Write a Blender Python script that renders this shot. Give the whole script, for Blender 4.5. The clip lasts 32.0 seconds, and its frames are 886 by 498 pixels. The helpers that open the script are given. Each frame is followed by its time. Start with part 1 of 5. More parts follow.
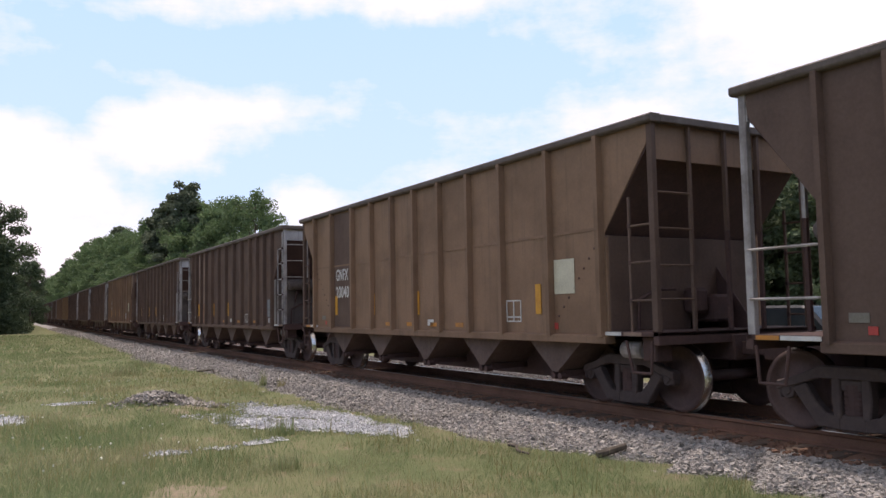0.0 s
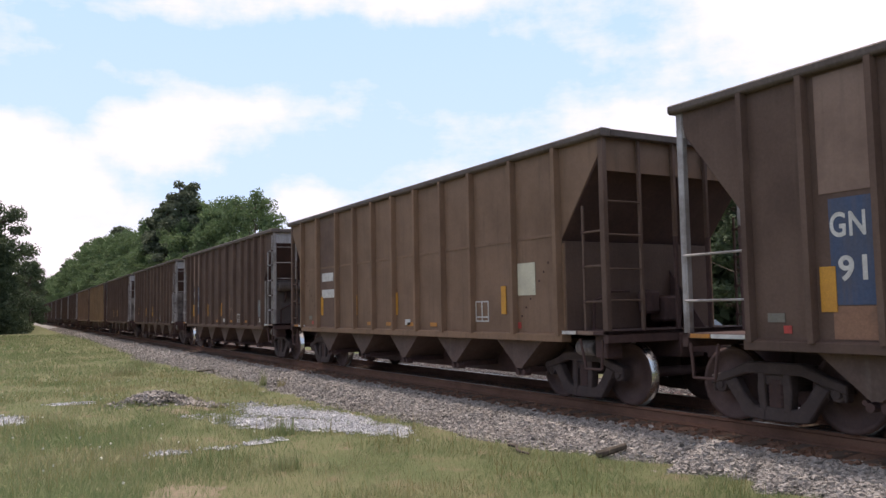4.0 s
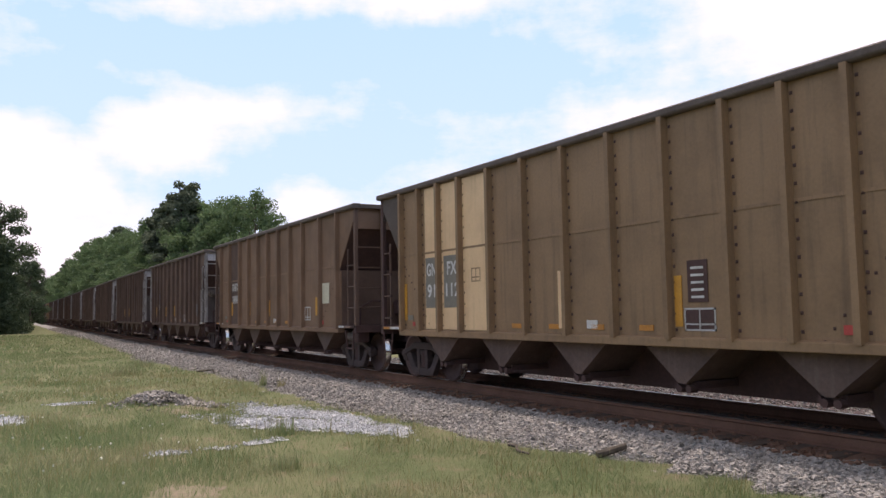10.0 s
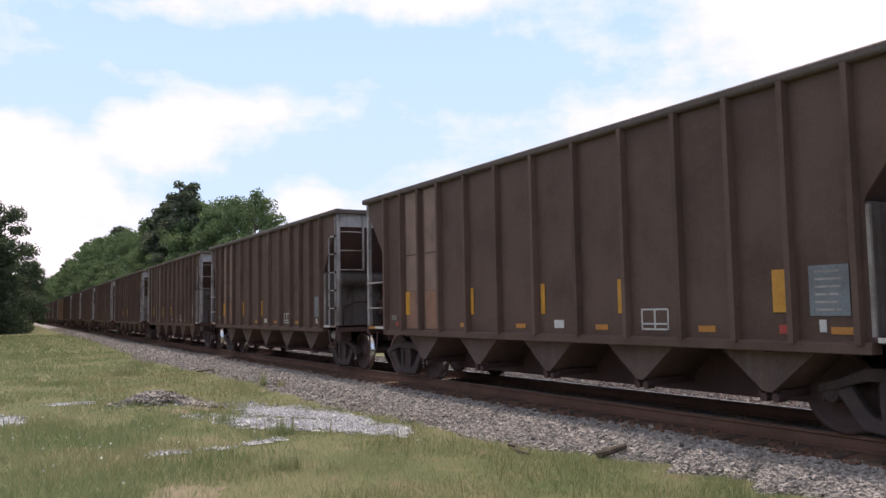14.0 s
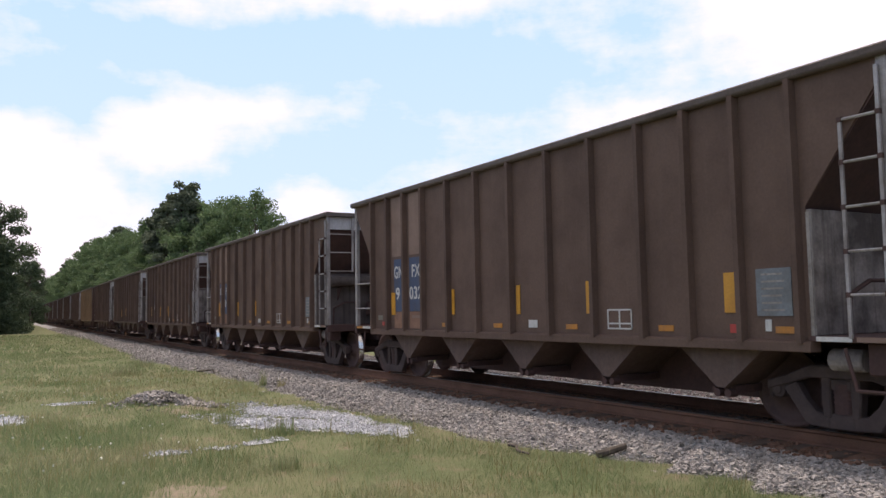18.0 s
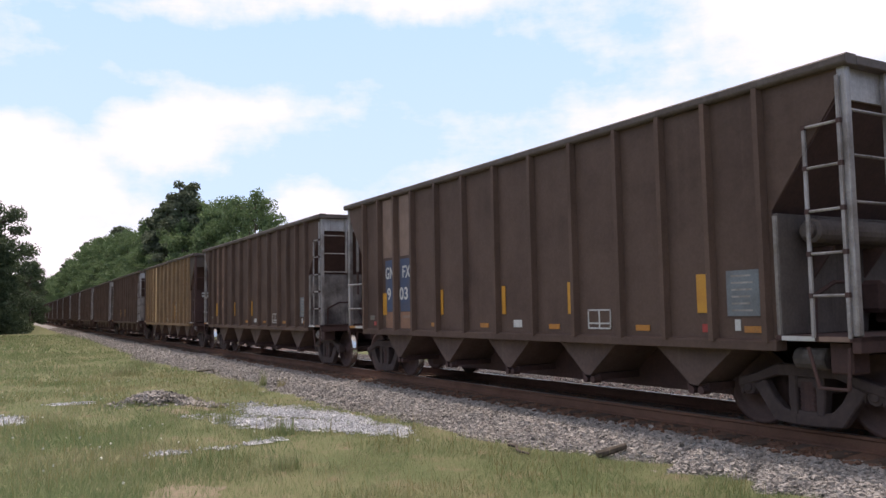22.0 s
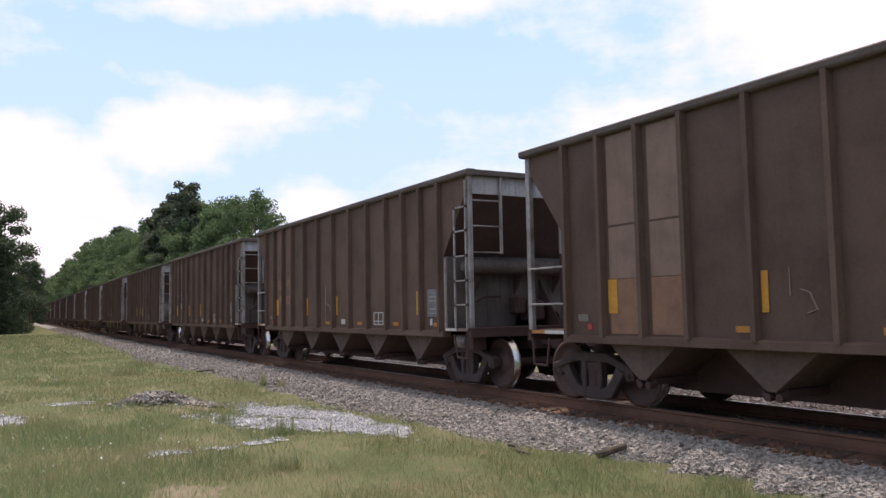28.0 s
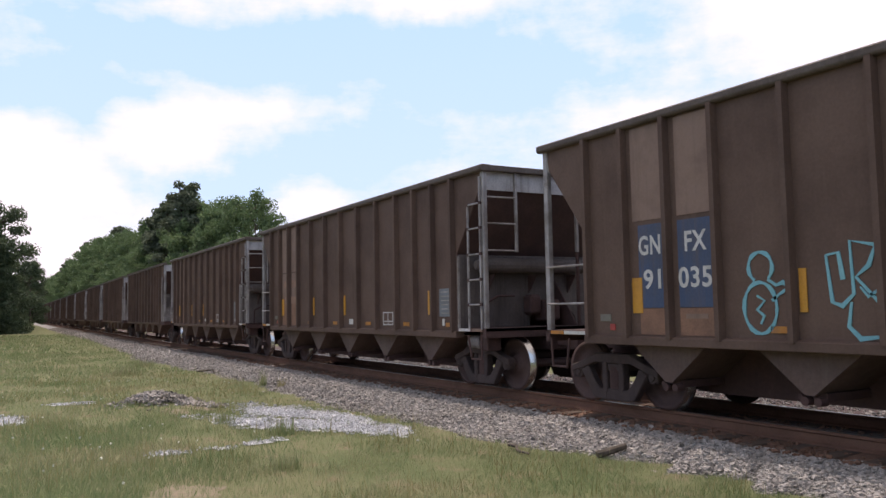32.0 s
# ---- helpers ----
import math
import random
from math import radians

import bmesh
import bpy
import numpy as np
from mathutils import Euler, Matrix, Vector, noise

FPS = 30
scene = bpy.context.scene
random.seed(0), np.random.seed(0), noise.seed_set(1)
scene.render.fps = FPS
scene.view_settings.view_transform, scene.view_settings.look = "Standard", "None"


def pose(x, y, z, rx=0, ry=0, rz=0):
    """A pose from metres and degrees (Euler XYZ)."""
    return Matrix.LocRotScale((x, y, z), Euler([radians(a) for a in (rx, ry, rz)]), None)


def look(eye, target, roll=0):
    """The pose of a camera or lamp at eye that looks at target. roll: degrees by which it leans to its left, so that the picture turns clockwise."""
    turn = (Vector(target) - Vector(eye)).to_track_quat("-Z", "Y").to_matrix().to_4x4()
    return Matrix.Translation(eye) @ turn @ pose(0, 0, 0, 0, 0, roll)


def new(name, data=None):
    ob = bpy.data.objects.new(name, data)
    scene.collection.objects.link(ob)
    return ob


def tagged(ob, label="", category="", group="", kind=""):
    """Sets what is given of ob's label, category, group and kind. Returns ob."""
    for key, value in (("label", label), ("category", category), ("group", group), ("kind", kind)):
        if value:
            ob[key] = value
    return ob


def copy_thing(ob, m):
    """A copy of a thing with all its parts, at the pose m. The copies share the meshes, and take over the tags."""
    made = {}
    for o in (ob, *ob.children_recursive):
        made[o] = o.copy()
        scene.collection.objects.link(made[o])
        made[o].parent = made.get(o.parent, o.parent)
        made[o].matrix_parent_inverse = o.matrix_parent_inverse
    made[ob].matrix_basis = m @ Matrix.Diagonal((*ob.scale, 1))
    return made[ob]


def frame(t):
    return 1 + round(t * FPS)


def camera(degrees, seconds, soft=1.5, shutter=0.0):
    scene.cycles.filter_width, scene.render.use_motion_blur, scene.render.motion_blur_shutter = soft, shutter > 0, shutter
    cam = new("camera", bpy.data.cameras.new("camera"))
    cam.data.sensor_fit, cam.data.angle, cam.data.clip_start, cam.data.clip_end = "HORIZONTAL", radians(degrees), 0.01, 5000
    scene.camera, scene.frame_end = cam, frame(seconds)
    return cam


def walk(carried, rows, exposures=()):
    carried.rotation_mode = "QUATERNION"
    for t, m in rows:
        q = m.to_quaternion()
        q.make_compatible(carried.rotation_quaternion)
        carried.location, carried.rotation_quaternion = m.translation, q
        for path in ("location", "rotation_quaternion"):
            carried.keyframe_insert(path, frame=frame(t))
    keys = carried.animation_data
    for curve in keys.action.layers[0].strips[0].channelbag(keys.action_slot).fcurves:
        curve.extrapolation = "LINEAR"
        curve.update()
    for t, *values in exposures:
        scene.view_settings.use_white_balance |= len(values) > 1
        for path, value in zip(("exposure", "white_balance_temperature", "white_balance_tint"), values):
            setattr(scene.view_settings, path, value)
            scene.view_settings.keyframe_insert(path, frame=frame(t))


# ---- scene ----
SECONDS = 32.0
RAIL = 0.40          # top of rail over the grass
EYE = (0.0, -9.195, RAIL + 1.469)
cam = camera(57.88, SECONDS, soft=1.5)
AIM = (EYE[0] - 0.86407, EYE[1] + 0.49775, EYE[2] + 0.07501)
walk(cam, [(0.0, look(EYE, AIM, -1.02)), (SECONDS, look(EYE, AIM, -1.02))], exposures=[(0.0, 0.14, 7050, 18), (SECONDS, 0.14, 7050, 18)])

# ---- world and sun ----
SUN_EL, SUN_AZ = 70.0, 274.0   # degrees; azimuth from +y towards +x
world = bpy.data.worlds.new("sky")
scene.world = world
world.use_nodes = True
wn, wl = world.node_tree.nodes, world.node_tree.links
wn.clear()
sky = wn.new("ShaderNodeTexSky")
sky.sky_type, sky.sun_disc = "NISHITA", False
sky.sun_elevation, sky.sun_rotation = radians(SUN_EL), radians(SUN_AZ)
sky.air_density, sky.dust_density, sky.ozone_density = 1.0, 2.0, 1.0
wb = wn.new("ShaderNodeBackground")
wo = wn.new("ShaderNodeOutputWorld")
wt = wn.new("ShaderNodeTexCoord")
cloud = wn.new("ShaderNodeTexNoise")
cloud.inputs["Scale"].default_value, cloud.inputs["Detail"].default_value = 2.4, 6.0
wl.new(wt.outputs["Generated"], cloud.inputs["Vector"])
cover = wn.new("ShaderNodeMapRange")
cover.inputs[1].default_value, cover.inputs[2].default_value, cover.inputs[3].default_value, cover.inputs[4].default_value = 0.30, 0.60, 0.40, 0.95
wl.new(cloud.outputs["Fac"], cover.inputs[0])
veil = wn.new("ShaderNodeMix")
veil.data_type = "RGBA"
veil.inputs[7].default_value = (8.2, 7.7, 7.25, 1.0)
wl.new(cover.outputs[0], veil.inputs[0])
wl.new(sky.outputs["Color"], veil.inputs[6])
wb.inputs["Strength"].default_value = 0.11
wl.new(veil.outputs[2], wb.inputs["Color"])
wl.new(wb.outputs["Background"], wo.inputs["Surface"])

sun = new("sun", bpy.data.lights.new("sun", "SUN"))
sun.data.energy, sun.data.angle, sun.data.color = 3.0, radians(3.0), (1.0, 0.95, 0.87)
sun.matrix_world = look((0, 0, 60), (-math.sin(radians(SUN_AZ)) * math.cos(radians(SUN_EL)) * 10,
                                     -math.cos(radians(SUN_AZ)) * math.cos(radians(SUN_EL)) * 10,
                                     60 - math.sin(radians(SUN_EL)) * 10))


# ---- mesh helpers ----
class Geo:
    """Vertices, faces and material slots of one mesh."""

    def __init__(self):
        self.v, self.f, self.m = [], [], []

    def add(self, verts, faces, slot=0):
        n = len(self.v)
        self.v += [tuple(p) for p in verts]
        self.f += [tuple(i + n for i in q) for q in faces]
        self.m += [slot] * len(faces)
        return self

    def box(self, x0, x1, y0, y1, z0, z1, slot=0):
        v = [(x, y, z) for z in (z0, z1) for y in (y0, y1) for x in (x0, x1)]
        return self.add(v, [(0, 2, 3, 1), (4, 5, 7, 6), (0, 1, 5, 4), (2, 6, 7, 3), (0, 4, 6, 2), (1, 3, 7, 5)], slot)

    def prism(self, poly, axis, a, b, slot=0):
        """A polygon of two coordinates drawn out along the third, from a to b."""
        def put(p, w):
            return (w, p[0], p[1]) if axis == 0 else (p[0], w, p[1]) if axis == 1 else (p[0], p[1], w)
        n = len(poly)
        v = [put(p, a) for p in poly] + [put(p, b) for p in poly]
        f = [tuple(range(n))[::-1], tuple(range(n, 2 * n))] + [(i, (i + 1) % n, n + (i + 1) % n, n + i) for i in range(n)]
        return self.add(v, f, slot)

    def rod(self, p0, p1, r0, n=8, r1=None, slot=0, caps=True):
        p0, p1 = Vector(p0), Vector(p1)
        r1 = r0 if r1 is None else r1
        q = (p1 - p0).to_track_quat("Z", "Y")
        v = []
        for p, r in ((p0, r0), (p1, r1)):
            v += [p + q @ Vector((r * math.cos(2 * math.pi * i / n), r * math.sin(2 * math.pi * i / n), 0)) for i in range(n)]
        f = [(i, (i + 1) % n, n + (i + 1) % n, n + i) for i in range(n)]
        if caps:
            f += [tuple(range(n))[::-1], tuple(range(n, 2 * n))]
        return self.add(v, f, slot)

    def path(self, pts, r, n=6, slot=0):
        for a, b in zip(pts, pts[1:]):
            self.rod(a, b, r, n, slot=slot)
        return self

    def lathe(self, profile, n=32, slots=None, axis=1, centre=(0, 0, 0)):
        """A closed ring profile of (radius, along) turned round an axis (1: y)."""
        k = len(profile)
        v = []
        for i in range(n):
            a = 2 * math.pi * i / n
            for r, y in profile:
                c, s = r * math.cos(a), r * math.sin(a)
                v.append((centre[0] + c, centre[1] + y, centre[2] + s))
        for j in range(k - 1):
            fs = [(i * k + j, i * k + j + 1, ((i + 1) % n) * k + j + 1, ((i + 1) % n) * k + j) for i in range(n)]
            m = len(self.v)
            if j == 0:
                base = m
                self.v += v
            self.f += [tuple(q + base for q in f) for f in fs]
            self.m += [slots[j] if slots else 0] * n
        return self


def mesh_of(name, geo, mats, bevel=0.0, smooth=False):
    me = bpy.data.meshes.new(name)
    me.from_pydata(geo.v, [], geo.f)
    for m in mats if isinstance(mats, (list, tuple)) else [mats]:
        me.materials.append(m)
    me.polygons.foreach_set("material_index", geo.m)
    bm = bmesh.new()
    bm.from_mesh(me)
    bmesh.ops.recalc_face_normals(bm, faces=bm.faces)
    if bevel:
        edges = [e for e in bm.edges if len(e.link_faces) == 2 and e.calc_face_angle(0) > 0.6]
        bmesh.ops.bevel(bm, geom=edges, offset=bevel, segments=1, affect="EDGES", clamp_overlap=True)
    bm.to_mesh(me)
    bm.free()
    if smooth:
        me.shade_smooth()
    return me


def part(name, geo, mats, parent, label="", bevel=0.0, smooth=False, at=None):
    """One mesh object under a thing or under a part."""
    me = geo if isinstance(geo, bpy.types.Mesh) else mesh_of(name, geo, mats, bevel, smooth)
    ob = new(name, me)
    ob.parent = parent
    if at is not None:
        ob.matrix_basis = at
    return tagged(ob, label)


def bulk(name, verts, faces, mats, slots=None):
    """A large joined mesh from arrays."""
    me = bpy.data.meshes.new(name)
    me.from_pydata(verts.tolist() if hasattr(verts, "tolist") else verts, [], faces.tolist() if hasattr(faces, "tolist") else faces)
    for m in mats if isinstance(mats, (list, tuple)) else [mats]:
        me.materials.append(m)
    if slots is not None:
        me.polygons.foreach_set("material_index", slots)
    me.update()
    return new(name, me)


# ---- the line of the track ----
BEND, BEND_FROM, BEND_TO = 0.00024, -14.0, -68.0


def track_y(x):
    if x >= BEND_FROM:
        return 0.0
    if x >= BEND_TO:
        return BEND * (x - BEND_FROM) ** 2
    d = BEND_TO - BEND_FROM
    return BEND * d * d + 2 * BEND * d * (x - BEND_TO)


def track_turn(x):
    """The track's heading, in degrees."""
    if x >= BEND_FROM:
        return 0.0
    return math.degrees(math.atan(2 * BEND * (max(x, BEND_TO) - BEND_FROM)))


# ---- materials ----
def nodes_of(name):
    m = bpy.data.materials.new(name)
    m.use_nodes = True
    t = m.node_tree
    return m, t.nodes, t.links, t.nodes["Principled BSDF"]


def noise_node(n, l, coord, scale, detail=4, rough=0.55, stretch=None):
    x = n.new("ShaderNodeTexNoise")
    x.inputs["Scale"].default_value, x.inputs["Detail"].default_value, x.inputs["Roughness"].default_value = scale, detail, rough
    if stretch:
        mp = n.new("ShaderNodeMapping")
        mp.inputs["Scale"].default_value = stretch
        l.new(coord, mp.inputs["Vector"])
        coord = mp.outputs["Vector"]
    l.new(coord, x.inputs["Vector"])
    return x.outputs["Fac"]


def ramp_node(n, l, fac, a, b, lo=(0, 0, 0, 1), hi=(1, 1, 1, 1)):
    r = n.new("ShaderNodeValToRGB")
    r.color_ramp.elements[0].position, r.color_ramp.elements[1].position = a, b
    r.color_ramp.elements[0].color, r.color_ramp.elements[1].color = lo, hi
    l.new(fac, r.inputs["Fac"])
    return r.outputs["Color"]


def mix_node(n, l, fac, a, b, mode="MIX"):
    x = n.new("ShaderNodeMix")
    x.data_type, x.blend_type = "RGBA", mode
    for sock, value in ((x.inputs[0], fac), (x.inputs[6], a), (x.inputs[7], b)):
        if hasattr(value, "is_output"):
            l.new(value, sock)
        else:
            sock.default_value = value
    return x.outputs[2]


def rgb(c):
    return (c[0], c[1], c[2], 1.0)


def shift_coord(n, l, per_object=True):
    """Object coordinates, moved by a random amount for each object."""
    tc = n.new("ShaderNodeTexCoord")
    if not per_object:
        return tc.outputs["Object"]
    oi = n.new("ShaderNodeObjectInfo")
    mul = n.new("ShaderNodeMath")
    mul.operation = "MULTIPLY"
    mul.inputs[1].default_value = 57.0
    l.new(oi.outputs["Random"], mul.inputs[0])
    add = n.new("ShaderNodeVectorMath")
    add.operation = "ADD"
    l.new(tc.outputs["Object"], add.inputs[0])
    l.new(mul.outputs[0], add.inputs[1])
    return add.outputs[0]


def surface(name, base, second, rough=0.7, metal=0.0, grain=30.0, patch=1.6, streak=None, streak_amount=0.4, bump=0.15,
            vary=0.10, patch_at=(0.42, 0.68), per_object=True, stretch=None, tone=0.0, gloss=0.5):
    """Two-scale paint, metal, stone or soil: a base colour, a second colour in patches, optional vertical streaks, grain and relief."""
    m, n, l, b = nodes_of(name)
    co = shift_coord(n, l, per_object)
    big = noise_node(n, l, co, patch, 5, 0.6, stretch)
    col = mix_node(n, l, ramp_node(n, l, big, patch_at[0], patch_at[1]), rgb(base), rgb(second))
    if streak:
        s = noise_node(n, l, co, 1.0, 5, 0.65, (9.0, 9.0, 0.55))
        f = ramp_node(n, l, s, 0.52, 0.74, (0, 0, 0, 1), (streak_amount,) * 3 + (1,))
        col = mix_node(n, l, f, col, rgb(streak))
    fine = noise_node(n, l, co, grain, 4, 0.6)
    g = ramp_node(n, l, fine, 0.25, 0.75, (1 - 2.2 * vary,) * 3 + (1,), (1 + 1.2 * vary,) * 3 + (1,))
    col = mix_node(n, l, 1.0, col, g, "MULTIPLY")
    if tone:
        oi = n.new("ShaderNodeObjectInfo")
        lo, hi = 1 - tone, 1 + tone
        col = mix_node(n, l, 1.0, col, ramp_node(n, l, oi.outputs["Random"], 0.0, 1.0, (lo, lo, lo * 1.02, 1), (hi, hi * 0.99, hi * 0.97, 1)), "MULTIPLY")
    l.new(col, b.inputs["Base Color"])
    rr = n.new("ShaderNodeMapRange")
    rr.inputs[3].default_value, rr.inputs[4].default_value = max(0.05, rough - 0.14), min(1.0, rough + 0.14)
    l.new(big, rr.inputs[0])
    l.new(rr.outputs[0], b.inputs["Roughness"])
    b.inputs["Metallic"].default_value = metal
    b.inputs["Specular IOR Level"].default_value = gloss
    bp = n.new("ShaderNodeBump")
    bp.inputs["Strength"].default_value, bp.inputs["Distance"].default_value = bump, 0.01
    l.new(fine, bp.inputs["Height"])
    l.new(bp.outputs["Normal"], b.inputs["Normal"])
    return m


BROWN = surface("brown_paint", (0.138, 0.090, 0.073), (0.100, 0.065, 0.054), 0.66, 0, 26, 1.1, (0.152, 0.105, 0.082), 0.35, 0.06, 0.06, tone=0.14, gloss=0.14)
# body brown greyed and streaked lighter to imitate sky reflected on the chord
CHORD = surface("sky_sheen_top_chord", (0.125, 0.098, 0.088), (0.092, 0.070, 0.062), 0.6, 0, 26, 1.6, (0.17, 0.15, 0.14), 0.4, 0.08, gloss=0.2)
LIGHT_BROWN = surface("light_brown_paint", (0.234, 0.142, 0.094), (0.176, 0.107, 0.071), 0.7, 0, 26, 0.9, (0.10, 0.07, 0.05), 0.5, 0.05, 0.05, tone=0.08, gloss=0.3)
TAN_DIRTY = surface("dirty_tan_paint", (0.270, 0.164, 0.088), (0.200, 0.122, 0.068), 0.66, 0, 24, 0.9, (0.10, 0.066, 0.04), 0.5, 0.06, 0.06)
TAN = surface("tan_paint", (0.72, 0.49, 0.285), (0.62, 0.41, 0.235), 0.55, 0, 30, 1.4, (0.26, 0.16, 0.08), 0.3, 0.03, 0.03)
BLUE = surface("faded_blue_paint", (0.046, 0.074, 0.148), (0.066, 0.076, 0.118), 0.6, 0, 40, 2.5, (0.16, 0.10, 0.07), 0.35, 0.05)
PEELED = surface("peeled_paint", (0.245, 0.160, 0.126), (0.190, 0.122, 0.097), 0.75, 0, 34, 2.2, (0.12, 0.08, 0.06), 0.4, 0.06, 0.04)
RUST = surface("rust_patch", (0.275, 0.145, 0.096), (0.200, 0.110, 0.078), 0.85, 0, 40, 3.0, (0.22, 0.135, 0.092), 0.5, 0.15)
DULL_RUST = surface("dull_rust_repaint", (0.178, 0.100, 0.074), (0.138, 0.079, 0.060), 0.85, 0, 40, 2.0, (0.22, 0.125, 0.085), 0.5, 0.08, 0.06)
WHITE = surface("white_marking", (0.62, 0.60, 0.585), (0.47, 0.45, 0.435), 0.6, 0, 60, 6.0, None, 0, 0.05)
FADED = surface("faded_lettering", (0.33, 0.190, 0.135), (0.24, 0.142, 0.105), 0.75, 0, 60, 5.0, None, 0, 0.05)
YELLOW = surface("yellow_reflector", (0.60, 0.285, 0.03), (0.50, 0.225, 0.03), 0.45, 0, 60, 4.0, None, 0, 0.03)
ORANGE = surface("orange_marker", (0.50, 0.20, 0.03), (0.36, 0.16, 0.05), 0.55, 0, 60, 5.0, None, 0, 0.03)
RED = surface("red_marker", (0.48, 0.055, 0.045), (0.36, 0.05, 0.045), 0.5, 0, 60, 5.0, None, 0, 0.03)
DARK_BOX = surface("dark_marking", (0.165, 0.152, 0.130), (0.21, 0.185, 0.15), 0.6, 0, 40, 3.0, None, 0, 0.05)
PLACARD = surface("blue_grey_placard", (0.175, 0.195, 0.215), (0.13, 0.13, 0.135), 0.55, 0, 40, 3.0, None, 0, 0.03)
CREAM = surface("cream_placard", (0.58, 0.54, 0.42), (0.50, 0.46, 0.36), 0.6, 0, 40, 3.0, None, 0, 0.03)
GRAFFITI = surface("cyan_spray_paint", (0.16, 0.41, 0.48), (0.20, 0.46, 0.52), 0.55, 0, 60, 4.0, None, 0, 0.02)
ORANGE_SPRAY = surface("rust_spray", (0.225, 0.125, 0.085), (0.170, 0.098, 0.070), 0.8, 0, 40, 3.0, None, 0, 0.05)
GRIME_TAN = surface("grimy_tan_paint", (0.088, 0.062, 0.050), (0.066, 0.046, 0.038), 0.72, 0, 24, 1.2, (0.09, 0.06, 0.043), 0.4, 0.08)
PALE_RIB = surface("worn_pale_rib", (0.285, 0.225, 0.195), (0.21, 0.160, 0.135), 0.65, 0, 30, 2.0, (0.12, 0.09, 0.07), 0.4, 0.06)
STEEL_PALE = surface("worn_galvanised_steel", (0.40, 0.368, 0.368), (0.18, 0.152, 0.143), 0.55, 0.2, 50, 2.2, (0.10, 0.07, 0.055), 0.6, 0.06, 0.08)
PALE_PANEL = surface("dusty_pale_panel", (0.50, 0.468, 0.472), (0.36, 0.325, 0.32), 0.7, 0, 30, 2.0, (0.12, 0.10, 0.09), 0.5, 0.06)
BULKHEAD = surface("stained_bulkhead", (0.088, 0.070, 0.066), (0.335, 0.290, 0.275), 0.85, 0, 26, 1.1, (0.05, 0.036, 0.032), 0.75, 0.08, patch_at=(0.42, 0.62))
GRIMY_BULKHEAD = surface("grimy_bulkhead", (0.105, 0.082, 0.077), (0.155, 0.126, 0.118), 0.85, 0, 26, 1.6, (0.045, 0.032, 0.030), 0.7, 0.08)
DUSTY = surface("dusty_grey_plate", (0.38, 0.345, 0.33), (0.20, 0.17, 0.155), 0.8, 0, 26, 1.8, (0.08, 0.06, 0.05), 0.5, 0.08)
# underframe grime, also the painted-in shade of the recessed car ends
UNDER = surface("grimy_shade_dark_steel", (0.068, 0.035, 0.032), (0.090, 0.047, 0.043), 0.85, 0, 22, 3.0, None, 0, 0.2)
HOPPER = surface("dusty_hopper_sheet", (0.120, 0.075, 0.063), (0.090, 0.056, 0.048), 0.8, 0, 20, 2.0, (0.17, 0.135, 0.11), 0.4, 0.12)
TRUCK = surface("dusty_cast_steel", (0.060, 0.039, 0.037), (0.088, 0.061, 0.057), 0.85, 0, 24, 5.0, None, 0, 0.25)
WHEEL = surface("rusty_wheel_web", (0.082, 0.044, 0.040), (0.104, 0.062, 0.055), 0.75, 0.1, 30, 5.0, None, 0, 0.15)
TREAD = surface("polished_wheel_tread", (0.60, 0.59, 0.58), (0.48, 0.47, 0.46), 0.24, 1.0, 60, 4.0, None, 0, 0.02, 0.04)
RAIL_SIDE = surface("rusty_rail", (0.182, 0.086, 0.055), (0.130, 0.061, 0.040), 0.85, 0, 30, 2.0, None, 0, 0.2, per_object=False)
RAIL_TOP = surface("polished_rail_head", (0.62, 0.61, 0.60), (0.55, 0.53, 0.52), 0.38, 1.0, 60, 2.0, None, 0, 0.02, 0.03, per_object=False)
TIE = surface("creosoted_timber", (0.115, 0.075, 0.054), (0.075, 0.050, 0.037), 0.9, 0, 18, 3.0, None, 0, 0.5, 0.16, stretch=(4, 0.7, 4))
CHROME = surface("worn_bright_steel", (0.75, 0.74, 0.72), (0.55, 0.53, 0.5), 0.3, 1.0, 50, 4.0, None, 0, 0.03, 0.04)


# ---- ground, ballast and track ----
def fbm(x, y, s, o=4):
    return sum(noise.noise((x / s * 2 ** i + 7.3 * i, y / s * 2 ** i - 3.1 * i, 1.7 * i)) / 2 ** i for i in range(o))


def ground_z(x, y):
    d = math.hypot(x - EYE[0], y - EYE[1])
    return 0.05 * fbm(x, y, 6.0, 3) * min(1.0, 60.0 / (d + 1)) - 0.0


PATCHES = [  # spilled limestone: centre x, y, half length, half width, turn in degrees
    (-13.0, -4.72, 1.95, 0.62, 30), (-14.6, -4.30, 1.6, 0.62, 8), (-12.0, -4.05, 1.2, 0.6, 20),
    (-13.4, -3.75, 1.9, 0.42, 4), (-11.35, -5.75, 0.38, 0.17, 100), (-11.2, -6.3, 0.3, 0.13, 80), (-11.3, -6.95, 0.34, 0.2, 60), (-16.8, -8.9, 0.75, 0.42, 20), (-18.9, -7.6, 0.55, 0.22, 80)]


def in_patch(x, y):
    best = 0.0
    for cx, cy, a, b, turn in PATCHES:
        c, s = math.cos(radians(turn)), math.sin(radians(turn))
        u, w = (x - cx) * c + (y - cy) * s, -(x - cx) * s + (y - cy) * c
        best = max(best, 1.25 - math.hypot(u / a, w / b) + 0.45 * fbm(x, y, 0.7, 3))
    return best


